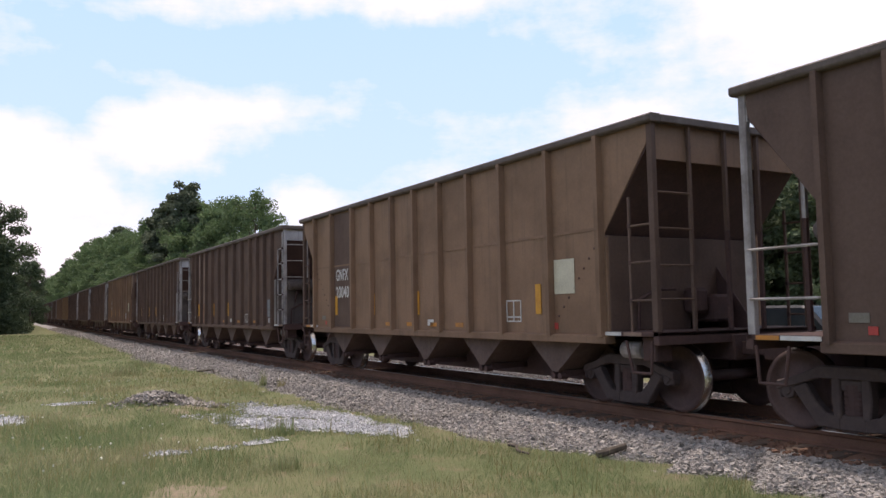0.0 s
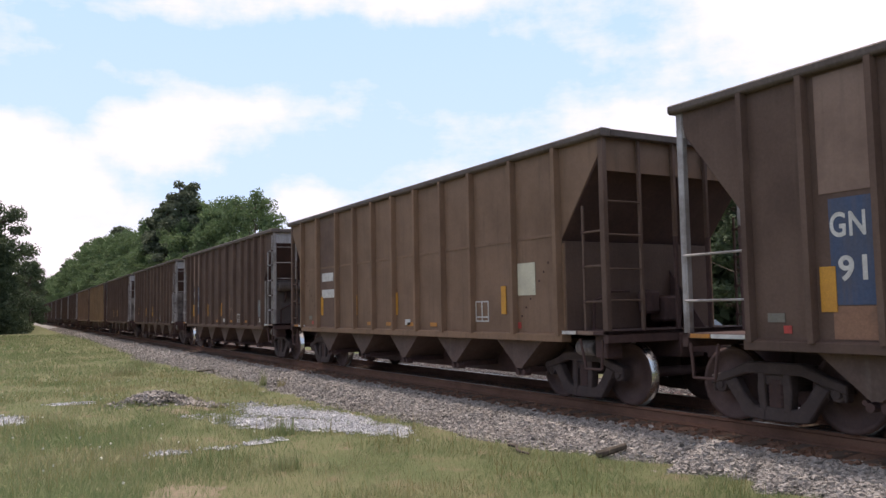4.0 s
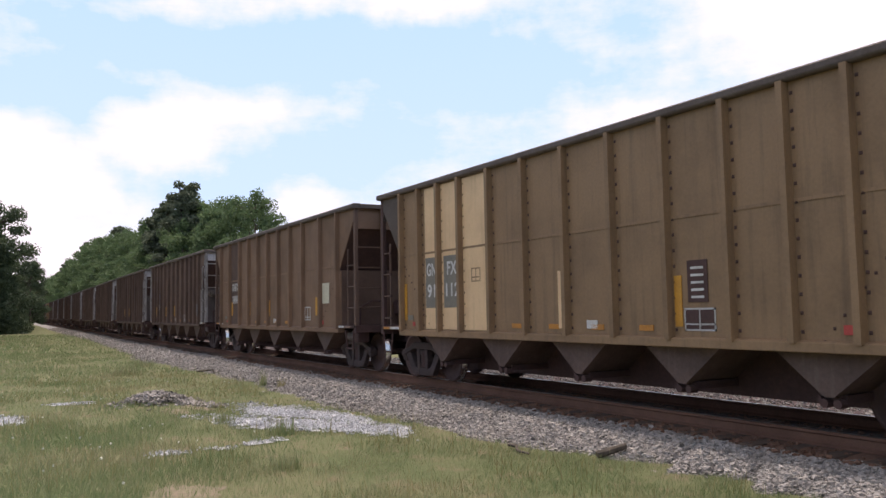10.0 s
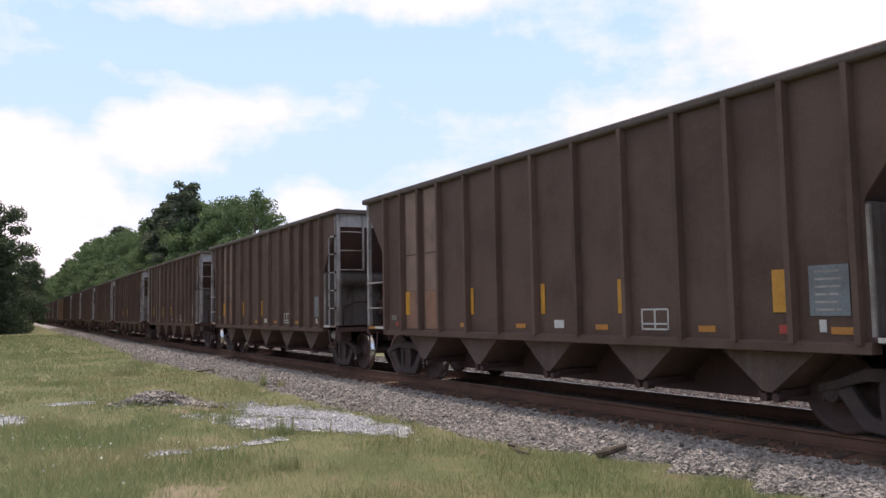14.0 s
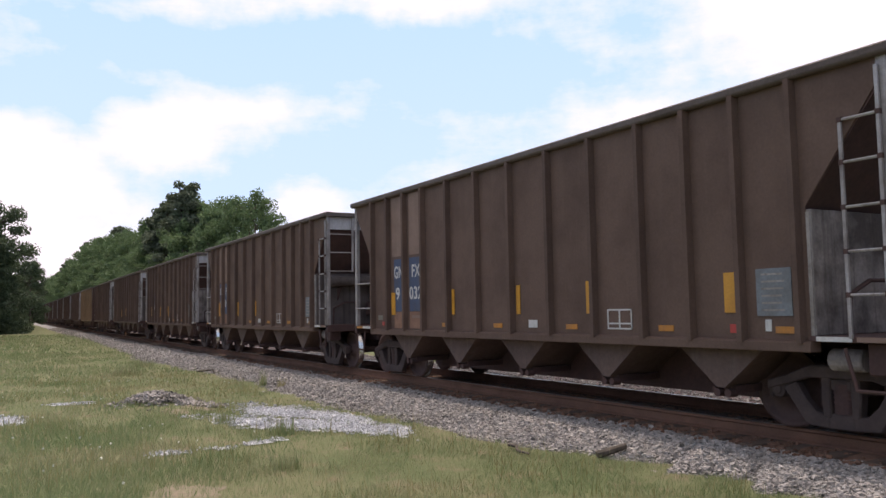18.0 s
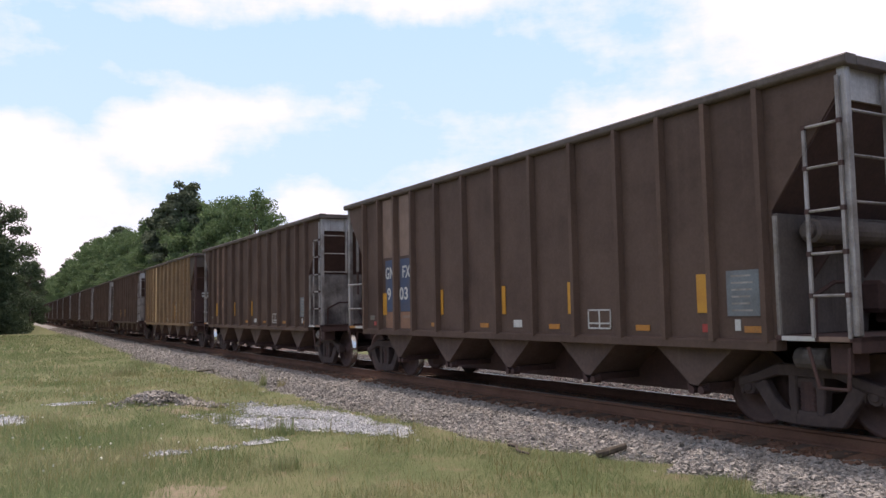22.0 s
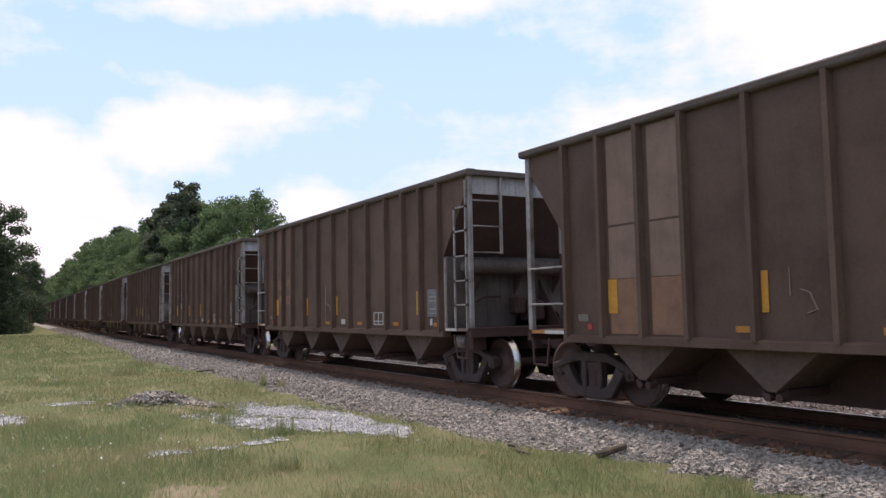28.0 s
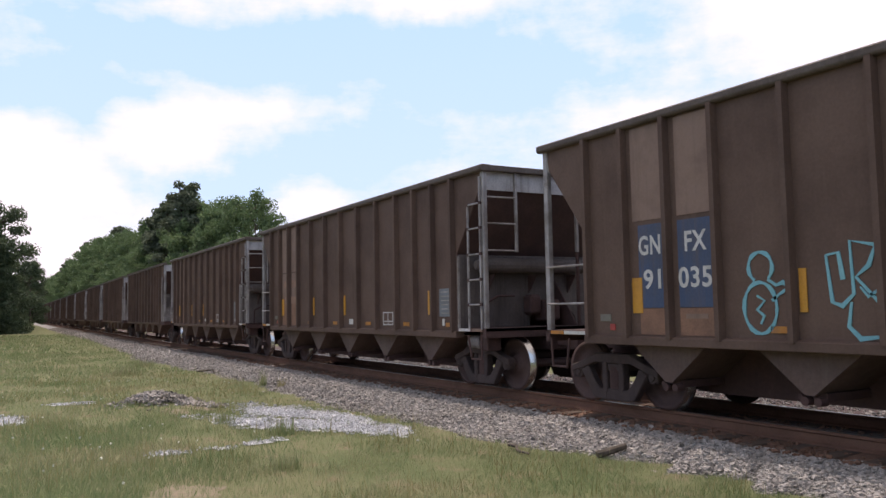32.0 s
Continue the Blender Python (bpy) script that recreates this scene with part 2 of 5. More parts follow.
TOE_X = (-640, -140, -110, -86, -65, -45, -33, -29, -21, -16, -10.2, -9.6, -8.7, -8.2, -7.6, -7.05, -6.75, -6.4, -5.95, -5.5, -5.2, -4.4, 30)
TOE_D = (3.3, 3.3, 3.3, 3.1, 2.75, 3.3, 3.7, 3.35, 3.15, 3.15, 3.22, 3.20, 3.05, 2.85, 2.40, 2.10, 2.50, 2.22, 2.12, 2.55, 2.30, 2.35, 2.4)


def toe(x):
    """Distance from the track's middle to the ragged foot of the ballast."""
    return float(np.interp(x, TOE_X, TOE_D)) + 0.14 * fbm(x, 3.0, 2.0, 3) + 0.22 * fbm(x, 9.0, 0.6, 3)


def grass_material():
    m, n, l, b = nodes_of("summer_grass_and_soil")
    tc = n.new("ShaderNodeTexCoord")
    co = tc.outputs["Object"]
    big = noise_node(n, l, co, 0.35, 5, 0.6)
    mid = noise_node(n, l, co, 2.2, 5, 0.65)
    fine = noise_node(n, l, co, 40.0, 4, 0.7)
    col = mix_node(n, l, ramp_node(n, l, big, 0.40, 0.62), rgb((0.135, 0.158, 0.078)), rgb((0.190, 0.186, 0.106)))
    col = mix_node(n, l, ramp_node(n, l, mid, 0.52, 0.70), col, rgb((0.240, 0.192, 0.132)))
    col = mix_node(n, l, 1.0, col, ramp_node(n, l, fine, 0.25, 0.75, (0.62, 0.62, 0.6, 1), (1.25, 1.25, 1.2, 1)), "MULTIPLY")
    l.new(col, b.inputs["Base Color"])
    b.inputs["Roughness"].default_value = 0.95
    b.inputs["Specular IOR Level"].default_value = 0.15
    bp = n.new("ShaderNodeBump")
    bp.inputs["Strength"].default_value, bp.inputs["Distance"].default_value = 0.6, 0.04
    l.new(fine, bp.inputs["Height"])
    l.new(bp.outputs["Normal"], b.inputs["Normal"])
    return m


def stone_material(name, lo, hi, scale=55.0, dark=(0.09, 0.085, 0.08)):
    m, n, l, b = nodes_of(name)
    tc = n.new("ShaderNodeTexCoord")
    vo = n.new("ShaderNodeTexVoronoi")
    vo.inputs["Scale"].default_value = scale / 3
    l.new(tc.outputs["Object"], vo.inputs["Vector"])
    geo = n.new("ShaderNodeNewGeometry")
    big = noise_node(n, l, tc.outputs["Object"], 0.8, 4, 0.6)
    fine = noise_node(n, l, tc.outputs["Object"], scale * 2, 3, 0.6)
    isl = ramp_node(n, l, geo.outputs["Random Per Island"], 0.0, 1.0, rgb(lo), rgb(hi))
    isl.node.color_ramp.elements.new(0.10).color = rgb(dark)
    isl.node.color_ramp.elements.new(0.16).color = rgb(lo)
    vor = ramp_node(n, l, vo.outputs["Color"], 0.1, 0.9, (0.62, 0.62, 0.62, 1), (1.25, 1.25, 1.25, 1))
    col = mix_node(n, l, 0.5, isl, vor, "MULTIPLY")
    col = mix_node(n, l, 1.0, col, ramp_node(n, l, fine, 0.2, 0.8, (0.8, 0.8, 0.8, 1), (1.15, 1.15, 1.15, 1)), "MULTIPLY")
    col = mix_node(n, l, ramp_node(n, l, big, 0.52, 0.75, (0, 0, 0, 1), (0.35, 0.35, 0.35, 1)), col, rgb((0.20, 0.165, 0.13)))
    l.new(col, b.inputs["Base Color"])
    b.inputs["Roughness"].default_value = 0.9
    bp = n.new("ShaderNodeBump")
    bp.inputs["Strength"].default_value, bp.inputs["Distance"].default_value = 0.8, 0.03
    l.new(vo.outputs["Distance"], bp.inputs["Height"])
    l.new(bp.outputs["Normal"], b.inputs["Normal"])
    return m


GRASS = grass_material()
BALLAST = stone_material("granite_ballast", (0.250, 0.225, 0.209), (0.435, 0.396, 0.370))
# darker ballast tone: stands in for shadow in the gaps between stones
DIM_BALLAST = stone_material("dim_granite_ballast", (0.185, 0.172, 0.165), (0.33, 0.31, 0.30))
LIMESTONE = stone_material("pale_limestone_chips", (0.47, 0.47, 0.495), (0.69, 0.69, 0.725), 90.0, (0.42, 0.42, 0.43))
# dark track dirt with the shade under the train mixed into its colour
SHADED_DIRT = surface("shade_dark_track_dirt", (0.062, 0.035, 0.031), (0.088, 0.051, 0.045), 0.9, 0, 40, 1.2, None, 0, 0.6, 0.18, per_object=False)
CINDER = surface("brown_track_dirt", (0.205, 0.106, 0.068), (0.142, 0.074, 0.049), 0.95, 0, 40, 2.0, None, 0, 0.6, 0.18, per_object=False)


def build_ground():
    xs = np.concatenate([-np.geomspace(40, 3000, 30)[::-1], np.arange(-39.5, 4.0, 0.5), np.geomspace(4, 3000, 30)])
    ys = np.concatenate([-np.geomspace(14, 3000, 26)[::-1], np.arange(-13.5, 0.0, 0.5), np.geomspace(0.5, 3000, 36)])
    v = [(x, y, ground_z(x, y) if -45 < x < 6 and -16 < y < 2 else 0.0) for y in ys for x in xs]
    w = len(xs)
    f = [(j * w + i, j * w + i + 1, (j + 1) * w + i + 1, (j + 1) * w + i) for j in range(len(ys) - 1) for i in range(w - 1)]
    g = bulk("ground", v, f, GRASS)
    g.data.shade_smooth()
    tagged(g, "mown summer grass with bare sandy soil beside a railway", "ground", kind="structure")


build_ground()


def build_ballast():
    xs = np.concatenate([-np.geomspace(40, 640, 120)[::-1], np.arange(-39.6, -12.1, 0.4), np.arange(-12.0, -2.05, 0.1), np.arange(-2.0, 30.0, 0.4)])
    v, f, s = [], [], []
    for x in xs:
        t, t2 = toe(x), 5.2 + 0.4 * fbm(x, 40.0, 4.0, 2)
        y0 = track_y(x)
        for y, z in ((-t + 0.05, -0.07), (-1.5 - 0.65 * (t - 1.5), 0.055), (-1.5 - 0.30 * (t - 1.5), 0.15), (-1.50, 0.195), (-1.28, 0.187), (-1.0, 0.215), (-0.7, 0.221), (0, 0.215), (0.7, 0.221), (1.30, 0.219), (1.9, 0.20), (t2, -0.03)):
            v.append((x, y0 + y, z + 0.010 * noise.noise((x * 3, y * 3, 0))))
    k = 12
    for i in range(len(xs) - 1):
        for j in range(k - 1):
            f.append((i * k + j, (i + 1) * k + j, (i + 1) * k + j + 1, i * k + j + 1))
            # slot 2, track middle and far shoulder: shade below the cars as colour
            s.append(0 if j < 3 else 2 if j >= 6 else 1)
    b = bulk("ballast_bed", v, f, [DIM_BALLAST, CINDER, SHADED_DIRT], s)
    return tagged(b, "grey crushed granite ballast bed with rust-brown dirt and a shade-darkened middle", "ballast", kind="structure")


ballast_bed = build_ballast()


def build_rails():
    """Two rails of true section along the whole line."""
    prof = [(-0.07, 0.0), (0.07, 0.0), (0.07, 0.012), (0.012, 0.035), (0.012, 0.12), (0.036, 0.135), (0.036, 0.165), (0.028, 0.172), (-0.028, 0.172), (-0.036, 0.165), (-0.036, 0.135), (-0.012, 0.12), (-0.012, 0.035), (-0.07, 0.012)]
    xs = np.concatenate([-np.geomspace(40, 640, 80)[::-1], np.arange(-39, 31, 3.0)])
    k = len(prof)
    for side in (-1, 1):
        v = [(x, track_y(x) + side * 0.7535 + py, RAIL - 0.172 + pz) for x in xs for py, pz in prof]
        f, s = [], []
        for i in range(len(xs) - 1):
            for j in range(k):
                f.append((i * k + j, i * k + (j + 1) % k, (i + 1) * k + (j + 1) % k, (i + 1) * k + j))
                s.append(1 if j == 7 else 0)
        r = bulk("rail", v, f, [RAIL_SIDE, RAIL_TOP], s)
        tagged(r, "rust-brown steel rail with a polished head, spiked to timber ties", "rail", "rails of the track", "structure")


build_rails()


# ---- sky backdrop ----
def sky_material():
    """Thin cloud and cumulus over pale summer blue; u runs to the right, w up, in degrees from the view's middle."""
    m = bpy.data.materials.new("summer_sky")
    m.use_nodes = True
    n, l = m.node_tree.nodes, m.node_tree.links
    n.clear()
    tc = n.new("ShaderNodeTexCoord")
    sep = n.new("ShaderNodeSeparateXYZ")
    l.new(tc.outputs["Object"], sep.inputs[0])

    def math_node(op, a, b=None):
        x = n.new("ShaderNodeMath")
        x.operation = op
        for i, value in enumerate((a, b)):
            if value is None:
                continue
            if hasattr(value, "is_output"):
                l.new(value, x.inputs[i])
            else:
                x.inputs[i].default_value = value
        return x.outputs[0]

    u = math_node("MULTIPLY", math_node("ARCTAN2", sep.outputs[0], sep.outputs[1]), 180 / math.pi)
    w = math_node("MULTIPLY", math_node("ARCTANGENT", math_node("DIVIDE", sep.outputs[2], SKY_R)), 180 / math.pi)
    com = n.new("ShaderNodeCombineXYZ")
    l.new(u, com.inputs[0])
    l.new(w, com.inputs[1])
    co = com.outputs[0]
    warp = noise_node(n, l, co, 0.35, 5, 0.6)
    wob = n.new("ShaderNodeVectorMath")
    wob.operation = "MULTIPLY_ADD"
    noi = n.new("ShaderNodeTexNoise")
    noi.inputs["Scale"].default_value, noi.inputs["Detail"].default_value = 0.22, 5.0
    l.new(co, noi.inputs["Vector"])
    l.new(noi.outputs["Color"], wob.inputs[0])
    wob.inputs[1].default_value = (5.0, 4.0, 0.0)
    off = n.new("ShaderNodeVectorMath")
    off.operation = "SUBTRACT"
    off.inputs[1].default_value = (2.5, 2.0, 0.0)
    l.new(co, off.inputs[0])
    l.new(off.outputs[0], wob.inputs[2])
    wco = wob.outputs[0]

    def blob(cu, cw, ru, rw, gain):
        mp = n.new("ShaderNodeMapping")
        mp.vector_type = "TEXTURE"
        mp.inputs["Location"].default_value = (cu, cw, 0)
        mp.inputs["Scale"].default_value = (ru, rw, 1)
        l.new(wco, mp.inputs["Vector"])
        g = n.new("ShaderNodeTexGradient")
        g.gradient_type = "SPHERICAL"
        l.new(mp.outputs[0], g.inputs[0])
        return math_node("MULTIPLY", g.outputs["Fac"], gain)

    total = None
    for b in SKY_BLOBS:
        k = blob(*b)
        total = k if total is None else math_node("ADD", total, k)
    wispy = noise_node(n, l, co, 1.0, 6, 0.62, (0.055, 0.16, 1.0))
    total = math_node("ADD", total, math_node("MULTIPLY", math_node("SUBTRACT", wispy, 0.43), 2.4))
    total = math_node("ADD", total, math_node("MULTIPLY", math_node("SUBTRACT", warp, 0.5), 0.55))
    puff = noise_node(n, l, co, 0.55, 7, 0.62)
    total = math_node("ADD", total, math_node("MULTIPLY", math_node("SUBTRACT", puff, 0.5), 0.45))
    cover = ramp_node(n, l, total, 0.05, 0.90)
    blue = ramp_node(n, l, math_node("DIVIDE", w, 40.0), 0.0, 0.75, (0.66, 0.868, 1.15, 1), (0.44, 0.725, 1.15, 1))
    col = mix_node(n, l, cover, blue, rgb((1.05, 1.02, 1.13)))
    em = n.new("ShaderNodeEmission")
    em.inputs["Strength"].default_value = 0.97
    l.new(col, em.inputs["Color"])
    out = n.new("ShaderNodeOutputMaterial")
    l.new(em.outputs[0], out.inputs["Surface"])
    return m


SKY_R = 3600.0
SKY_BLOBS = [  # bearing, height, half widths in degrees, gain
    (-90, 8.5, 8, 5.5, 1.5), (-79.5, 11.5, 5.5, 3.2, 1.2), (-88, 3, 16, 5, 1.1), (-69.5, 7.5, 4.5, 3.0, 1.1), (-60, 4, 16, 4.0, 0.7),
    (-60, 23, 14, 3.6, 1.2), (-35, 20, 12, 8, 1.35), (-47, 13.0, 6, 2.2, 0.6), (-90, 22, 4.5, 2.5, 0.8), (-74, 14.0, 10, 1.8, 0.45),
    (-73, 18.2, 15, 2.6, -0.75), (-57, 16.5, 9, 3.0, -0.6), (-84, 19, 7, 2.6, -0.4), (-66, 11.5, 8, 2.2, -0.35), (-86, 14.8, 5, 1.6, -0.4)]


def build_sky():
    n, rows = 96, 8
    top = SKY_R * math.tan(radians(40))
    v = [(SKY_R * math.sin(2 * math.pi * i / n), SKY_R * math.cos(2 * math.pi * i / n), -20 + (top + 20) * j / rows) for j in range(rows + 1) for i in range(n)]
    f = [(j * n + i, j * n + (i + 1) % n, (j + 1) * n + (i + 1) % n, (j + 1) * n + i) for j in range(rows) for i in range(n)]
    ob = bulk("backdrop", v, f, sky_material())
    ob.location = EYE
    return tagged(ob, "pale blue summer sky with white drifting clouds", "sky", kind="structure")


backdrop = build_sky()


# ---- hopper cars ----
SIDE = 1.575         # half width to the side sheet
FACE = -SIDE - 0.005
HALF = 6.45          # half length over the end posts
PITCH = 14.607       # from coupler to coupler
PITCH_LIGHT = 14.506  # the light brown cars
STRETCH_LIGHT = 1.03  # their longer bodies
LIGHT_ROWS = (1, 4, 9)
RIBS = (-5.40, -4.62, -3.84, -3.05, -2.06, -1.04, 0.0, 1.04, 2.06, 3.04, 3.86, 4.62, 5.38)
RIBS_B = (-5.45, -4.32, -3.07, -2.03, -1.02, -0.03, 0.97, 2.00, 3.02, 4.28, 5.42)
BAYS = (-4.10, -2.05, 0.0, 2.05, 4.10)
WHEEL_R = 0.4635
TRUCK_AT, AXLE = {-1: -5.56, 1: 5.43}, 0.80
WHEELS = {1: [], -1: []}


def turned(geo):
    """The same mesh turned half round the car's upright axis."""
    g = Geo()
    g.v, g.f, g.m = [(-x, -y, z) for x, y, z in geo.v], list(geo.f), list(geo.m)
    return g


def side_sheet(s):
    """A body side: full depth between the slope sheets, cut back under them at both ends."""
    poly = [(-5.47, 1.02), (5.47, 1.02), (5.47, 2.50), (6.32, 3.62), (6.36, 3.92), (-6.36, 3.92), (-6.32, 3.62), (-5.47, 2.50)]
    return Geo().prism(poly, 1, s * SIDE, s * (SIDE - 0.014))


def rib(x, s, w=0.086, d=0.105, z1=3.90):
    z0 = 1.04
    if abs(x) > 5.5:
        z0 = 2.6
    return Geo().prism([(x - w / 2, s * SIDE), (x - w * 0.40, s * (SIDE + d)), (x + w * 0.40, s * (SIDE + d)), (x + w / 2, s * SIDE)], 2, z0, z1)


def ladder(car, name, ends, rungs, radius=0.017, half=None, label="", mat=None):
    """Two stiles between the given ends and rungs at the given heights."""
    (a0, a1), (b0, b1) = ends
    mat = mat or STEEL_PALE
    lad = part(name, turned_if(Geo().box(a0[0] - 0.018, a0[0] + 0.018, a0[1] - 0.014, a0[1] + 0.014, a0[2], a1[2]), half), mat, car, label)
    part("stile", turned_if(Geo().box(b0[0] - 0.018, b0[0] + 0.018, b0[1] - 0.014, b0[1] + 0.014, b0[2], b1[2]), half), mat, lad)
    for z in rungs:
        g = Geo().rod((a0[0], a0[1], z), (b0[0], b0[1], z), radius, 6)
        for q in (a0, b0):
            g.box(q[0] - 0.024, q[0] + 0.024, q[1] - 0.022, q[1] + 0.022, z - 0.026, z + 0.026, 1)
        part("rung", turned_if(g, half), [mat, UNDER], lad)
    return lad


def turned_if(geo, flag):
    return turned(geo) if flag else geo


def side_frame_geo(s):
    """A three-piece truck's cast side frame: arched top, sloping ties and columns round two open windows."""
    y0, y1 = s * 0.94, s * 1.09
    g = Geo()
    g.prism([(-0.93, 0.46), (-0.93, 0.57), (-0.68, 0.64), (-0.36, 0.77), (0.36, 0.77), (0.68, 0.64), (0.93, 0.57), (0.93, 0.46), (0.68, 0.53), (0.38, 0.63), (-0.38, 0.63), (-0.68, 0.53)], 1, y0, y1)
    for e in (-1, 1):
        g.prism([(e * 0.55, 0.57), (e * 0.72, 0.50), (e * 0.62, 0.36), (e * 0.43, 0.10), (e * 0.14, 0.08), (e * 0.14, 0.23), (e * 0.30, 0.25), (e * 0.42, 0.37)], 1, y0 + s * 0.012, y1 - s * 0.012)
        g.prism([(e * 0.12, 0.20), (e * 0.21, 0.20), (e * 0.24, 0.42), (e * 0.22, 0.70), (e * 0.12, 0.70)], 1, y0 + s * 0.006, y1 - s * 0.006)
        g.prism([(e * 0.66, 0.58), (e * 0.92, 0.56), (e * 0.92, 0.40), (e * 0.88, 0.36), (e * 0.87, 0.50), (e * 0.70, 0.50), (e * 0.68, 0.38)], 1, y0 - s * 0.004, y1 - s * 0.02)
    g.prism([(-0.22, 0.08), (0.22, 0.08), (0.18, 0.25), (-0.18, 0.25)], 1, y0 - s * 0.03, y1 - s * 0.02)
    return g


def bearing_geo(s, x):
    g = Geo()
    g.rod((x, s * 0.90, WHEEL_R), (x, s * 1.06, WHEEL_R), 0.095, 14)
    g.rod((x, s * 1.06, WHEEL_R), (x, s * 1.08, WHEEL_R), 0.055, 10)
    return g


def wheelset_geo():
    g = Geo()
    g.rod((0, -1.0, 0), (0, 1.0, 0), 0.078, 12)
    for s in (-1, 1):
        prof = [(0.08, 0.70), (0.14, 0.70), (0.17, 0.745), (0.36, 0.765), (0.395, 0.705), (0.488, 0.712), (0.490, 0.735), (WHEEL_R, 0.752), (WHEEL_R - 0.003, 0.842), (0.405, 0.845), (0.39, 0.80), (0.175, 0.80), (0.15, 0.865), (0.08, 0.865)]
        g.lathe([(r, s * y) for r, y in prof], 40, [0, 0, 0, 0, 0, 0, 1, 1, 2, 0, 0, 0, 0])
    return g


def spring_geo(s):
    """The coil springs in the side frame's middle window, drawn as one ribbed stack."""
    g, n = Geo(), 14
    rings = [(0.115 + (0.018 if k % 2 else 0.0), 0.25 + 0.025 * k) for k in range(14)]
    v = [(r * math.cos(2 * math.pi * i / n), s * 1.0 + 0.075 * math.sin(2 * math.pi * i / n), z) for r, z in rings for i in range(n)]
    f = [(j * n + i, j * n + (i + 1) % n, (j + 1) * n + (i + 1) % n, (j + 1) * n + i) for j in range(len(rings) - 1) for i in range(n)]
    return g.add(v, f + [tuple(range(n))[::-1], tuple(range((len(rings) - 1) * n, len(rings) * n))])


def build_truck(car, at):
    tr = part("truck", Geo().box(-0.19, 0.19, -1.06, 1.06, 0.50, 0.63).box(-0.14, 0.14, -0.93, 0.93, 0.42, 0.70), TRUCK, car, "grimy cast-steel freight truck", bevel=0.02, at=pose(at, 0, 0))
    for s in (-1, 1):
        part("side_frame", side_frame_geo(s), TRUCK, tr, bevel=0.016)
        part("spring", spring_geo(s), UNDER, tr)
        for x in (-AXLE, AXLE):
            part("bearing_cap", bearing_geo(s, x), TRUCK, tr, bevel=0.01)
    for d in (1, -1):
        w = part("wheelset", wheelset_geo() if d == 1 else WHEELS[1][-1].data, [WHEEL, TREAD, WHEEL], tr, "rusty wheels with polished treads", at=pose(d * AXLE, 0, WHEEL_R))
        WHEELS[d].append(w)
    for p in WHEELS[1][-1].data.polygons:
        p.use_smooth = True
    return tr


def bay_geo(x):
    """One discharge bay under the sill, wide at the top and narrow at the gate."""
    g = Geo()
    g.prism([(x - 0.66, 0.96), (x + 0.66, 0.96), (x + 0.06, 0.47), (x - 0.06, 0.47)], 1, -1.42, 1.42)
    return g


def gate_geo(x):
    """A sliding gate with its rack shaft and the two capstan ends that hang beside it."""
    g = Geo().box(x - 0.13, x + 0.13, -1.30, 1.30, 0.40, 0.49)
    g.rod((x - 0.16, -1.36, 0.44), (x - 0.16, 1.36, 0.44), 0.03, 8)
    for e in (-1, 1):
        g.rod((x + e * 0.08, -1.40, 0.40), (x + e * 0.08, -1.26, 0.40), 0.05, 10)
        g.rod((x + e * 0.08, 1.26, 0.40), (x + e * 0.08, 1.40, 0.40), 0.05, 10)
    return g


def coupler_geo(d):
    g = Geo().box(*sorted((d * 6.2, d * 6.95)), -0.09, 0.09, 0.78, 0.96)
    g.prism([(d * 6.90, -0.17), (d * 7.16, -0.16), (d * 7.20, -0.02), (d * 7.08, 0.05), (d * 7.22, 0.14), (d * 7.10, 0.19), (d * 6.90, 0.16)], 2, 0.72, 1.02)
    g.path([(d * 7.0, 0.05, 0.72), (d * 7.05, 0.12, 0.52), (d * 7.2, 0.16, 0.46)], 0.025)
    return g


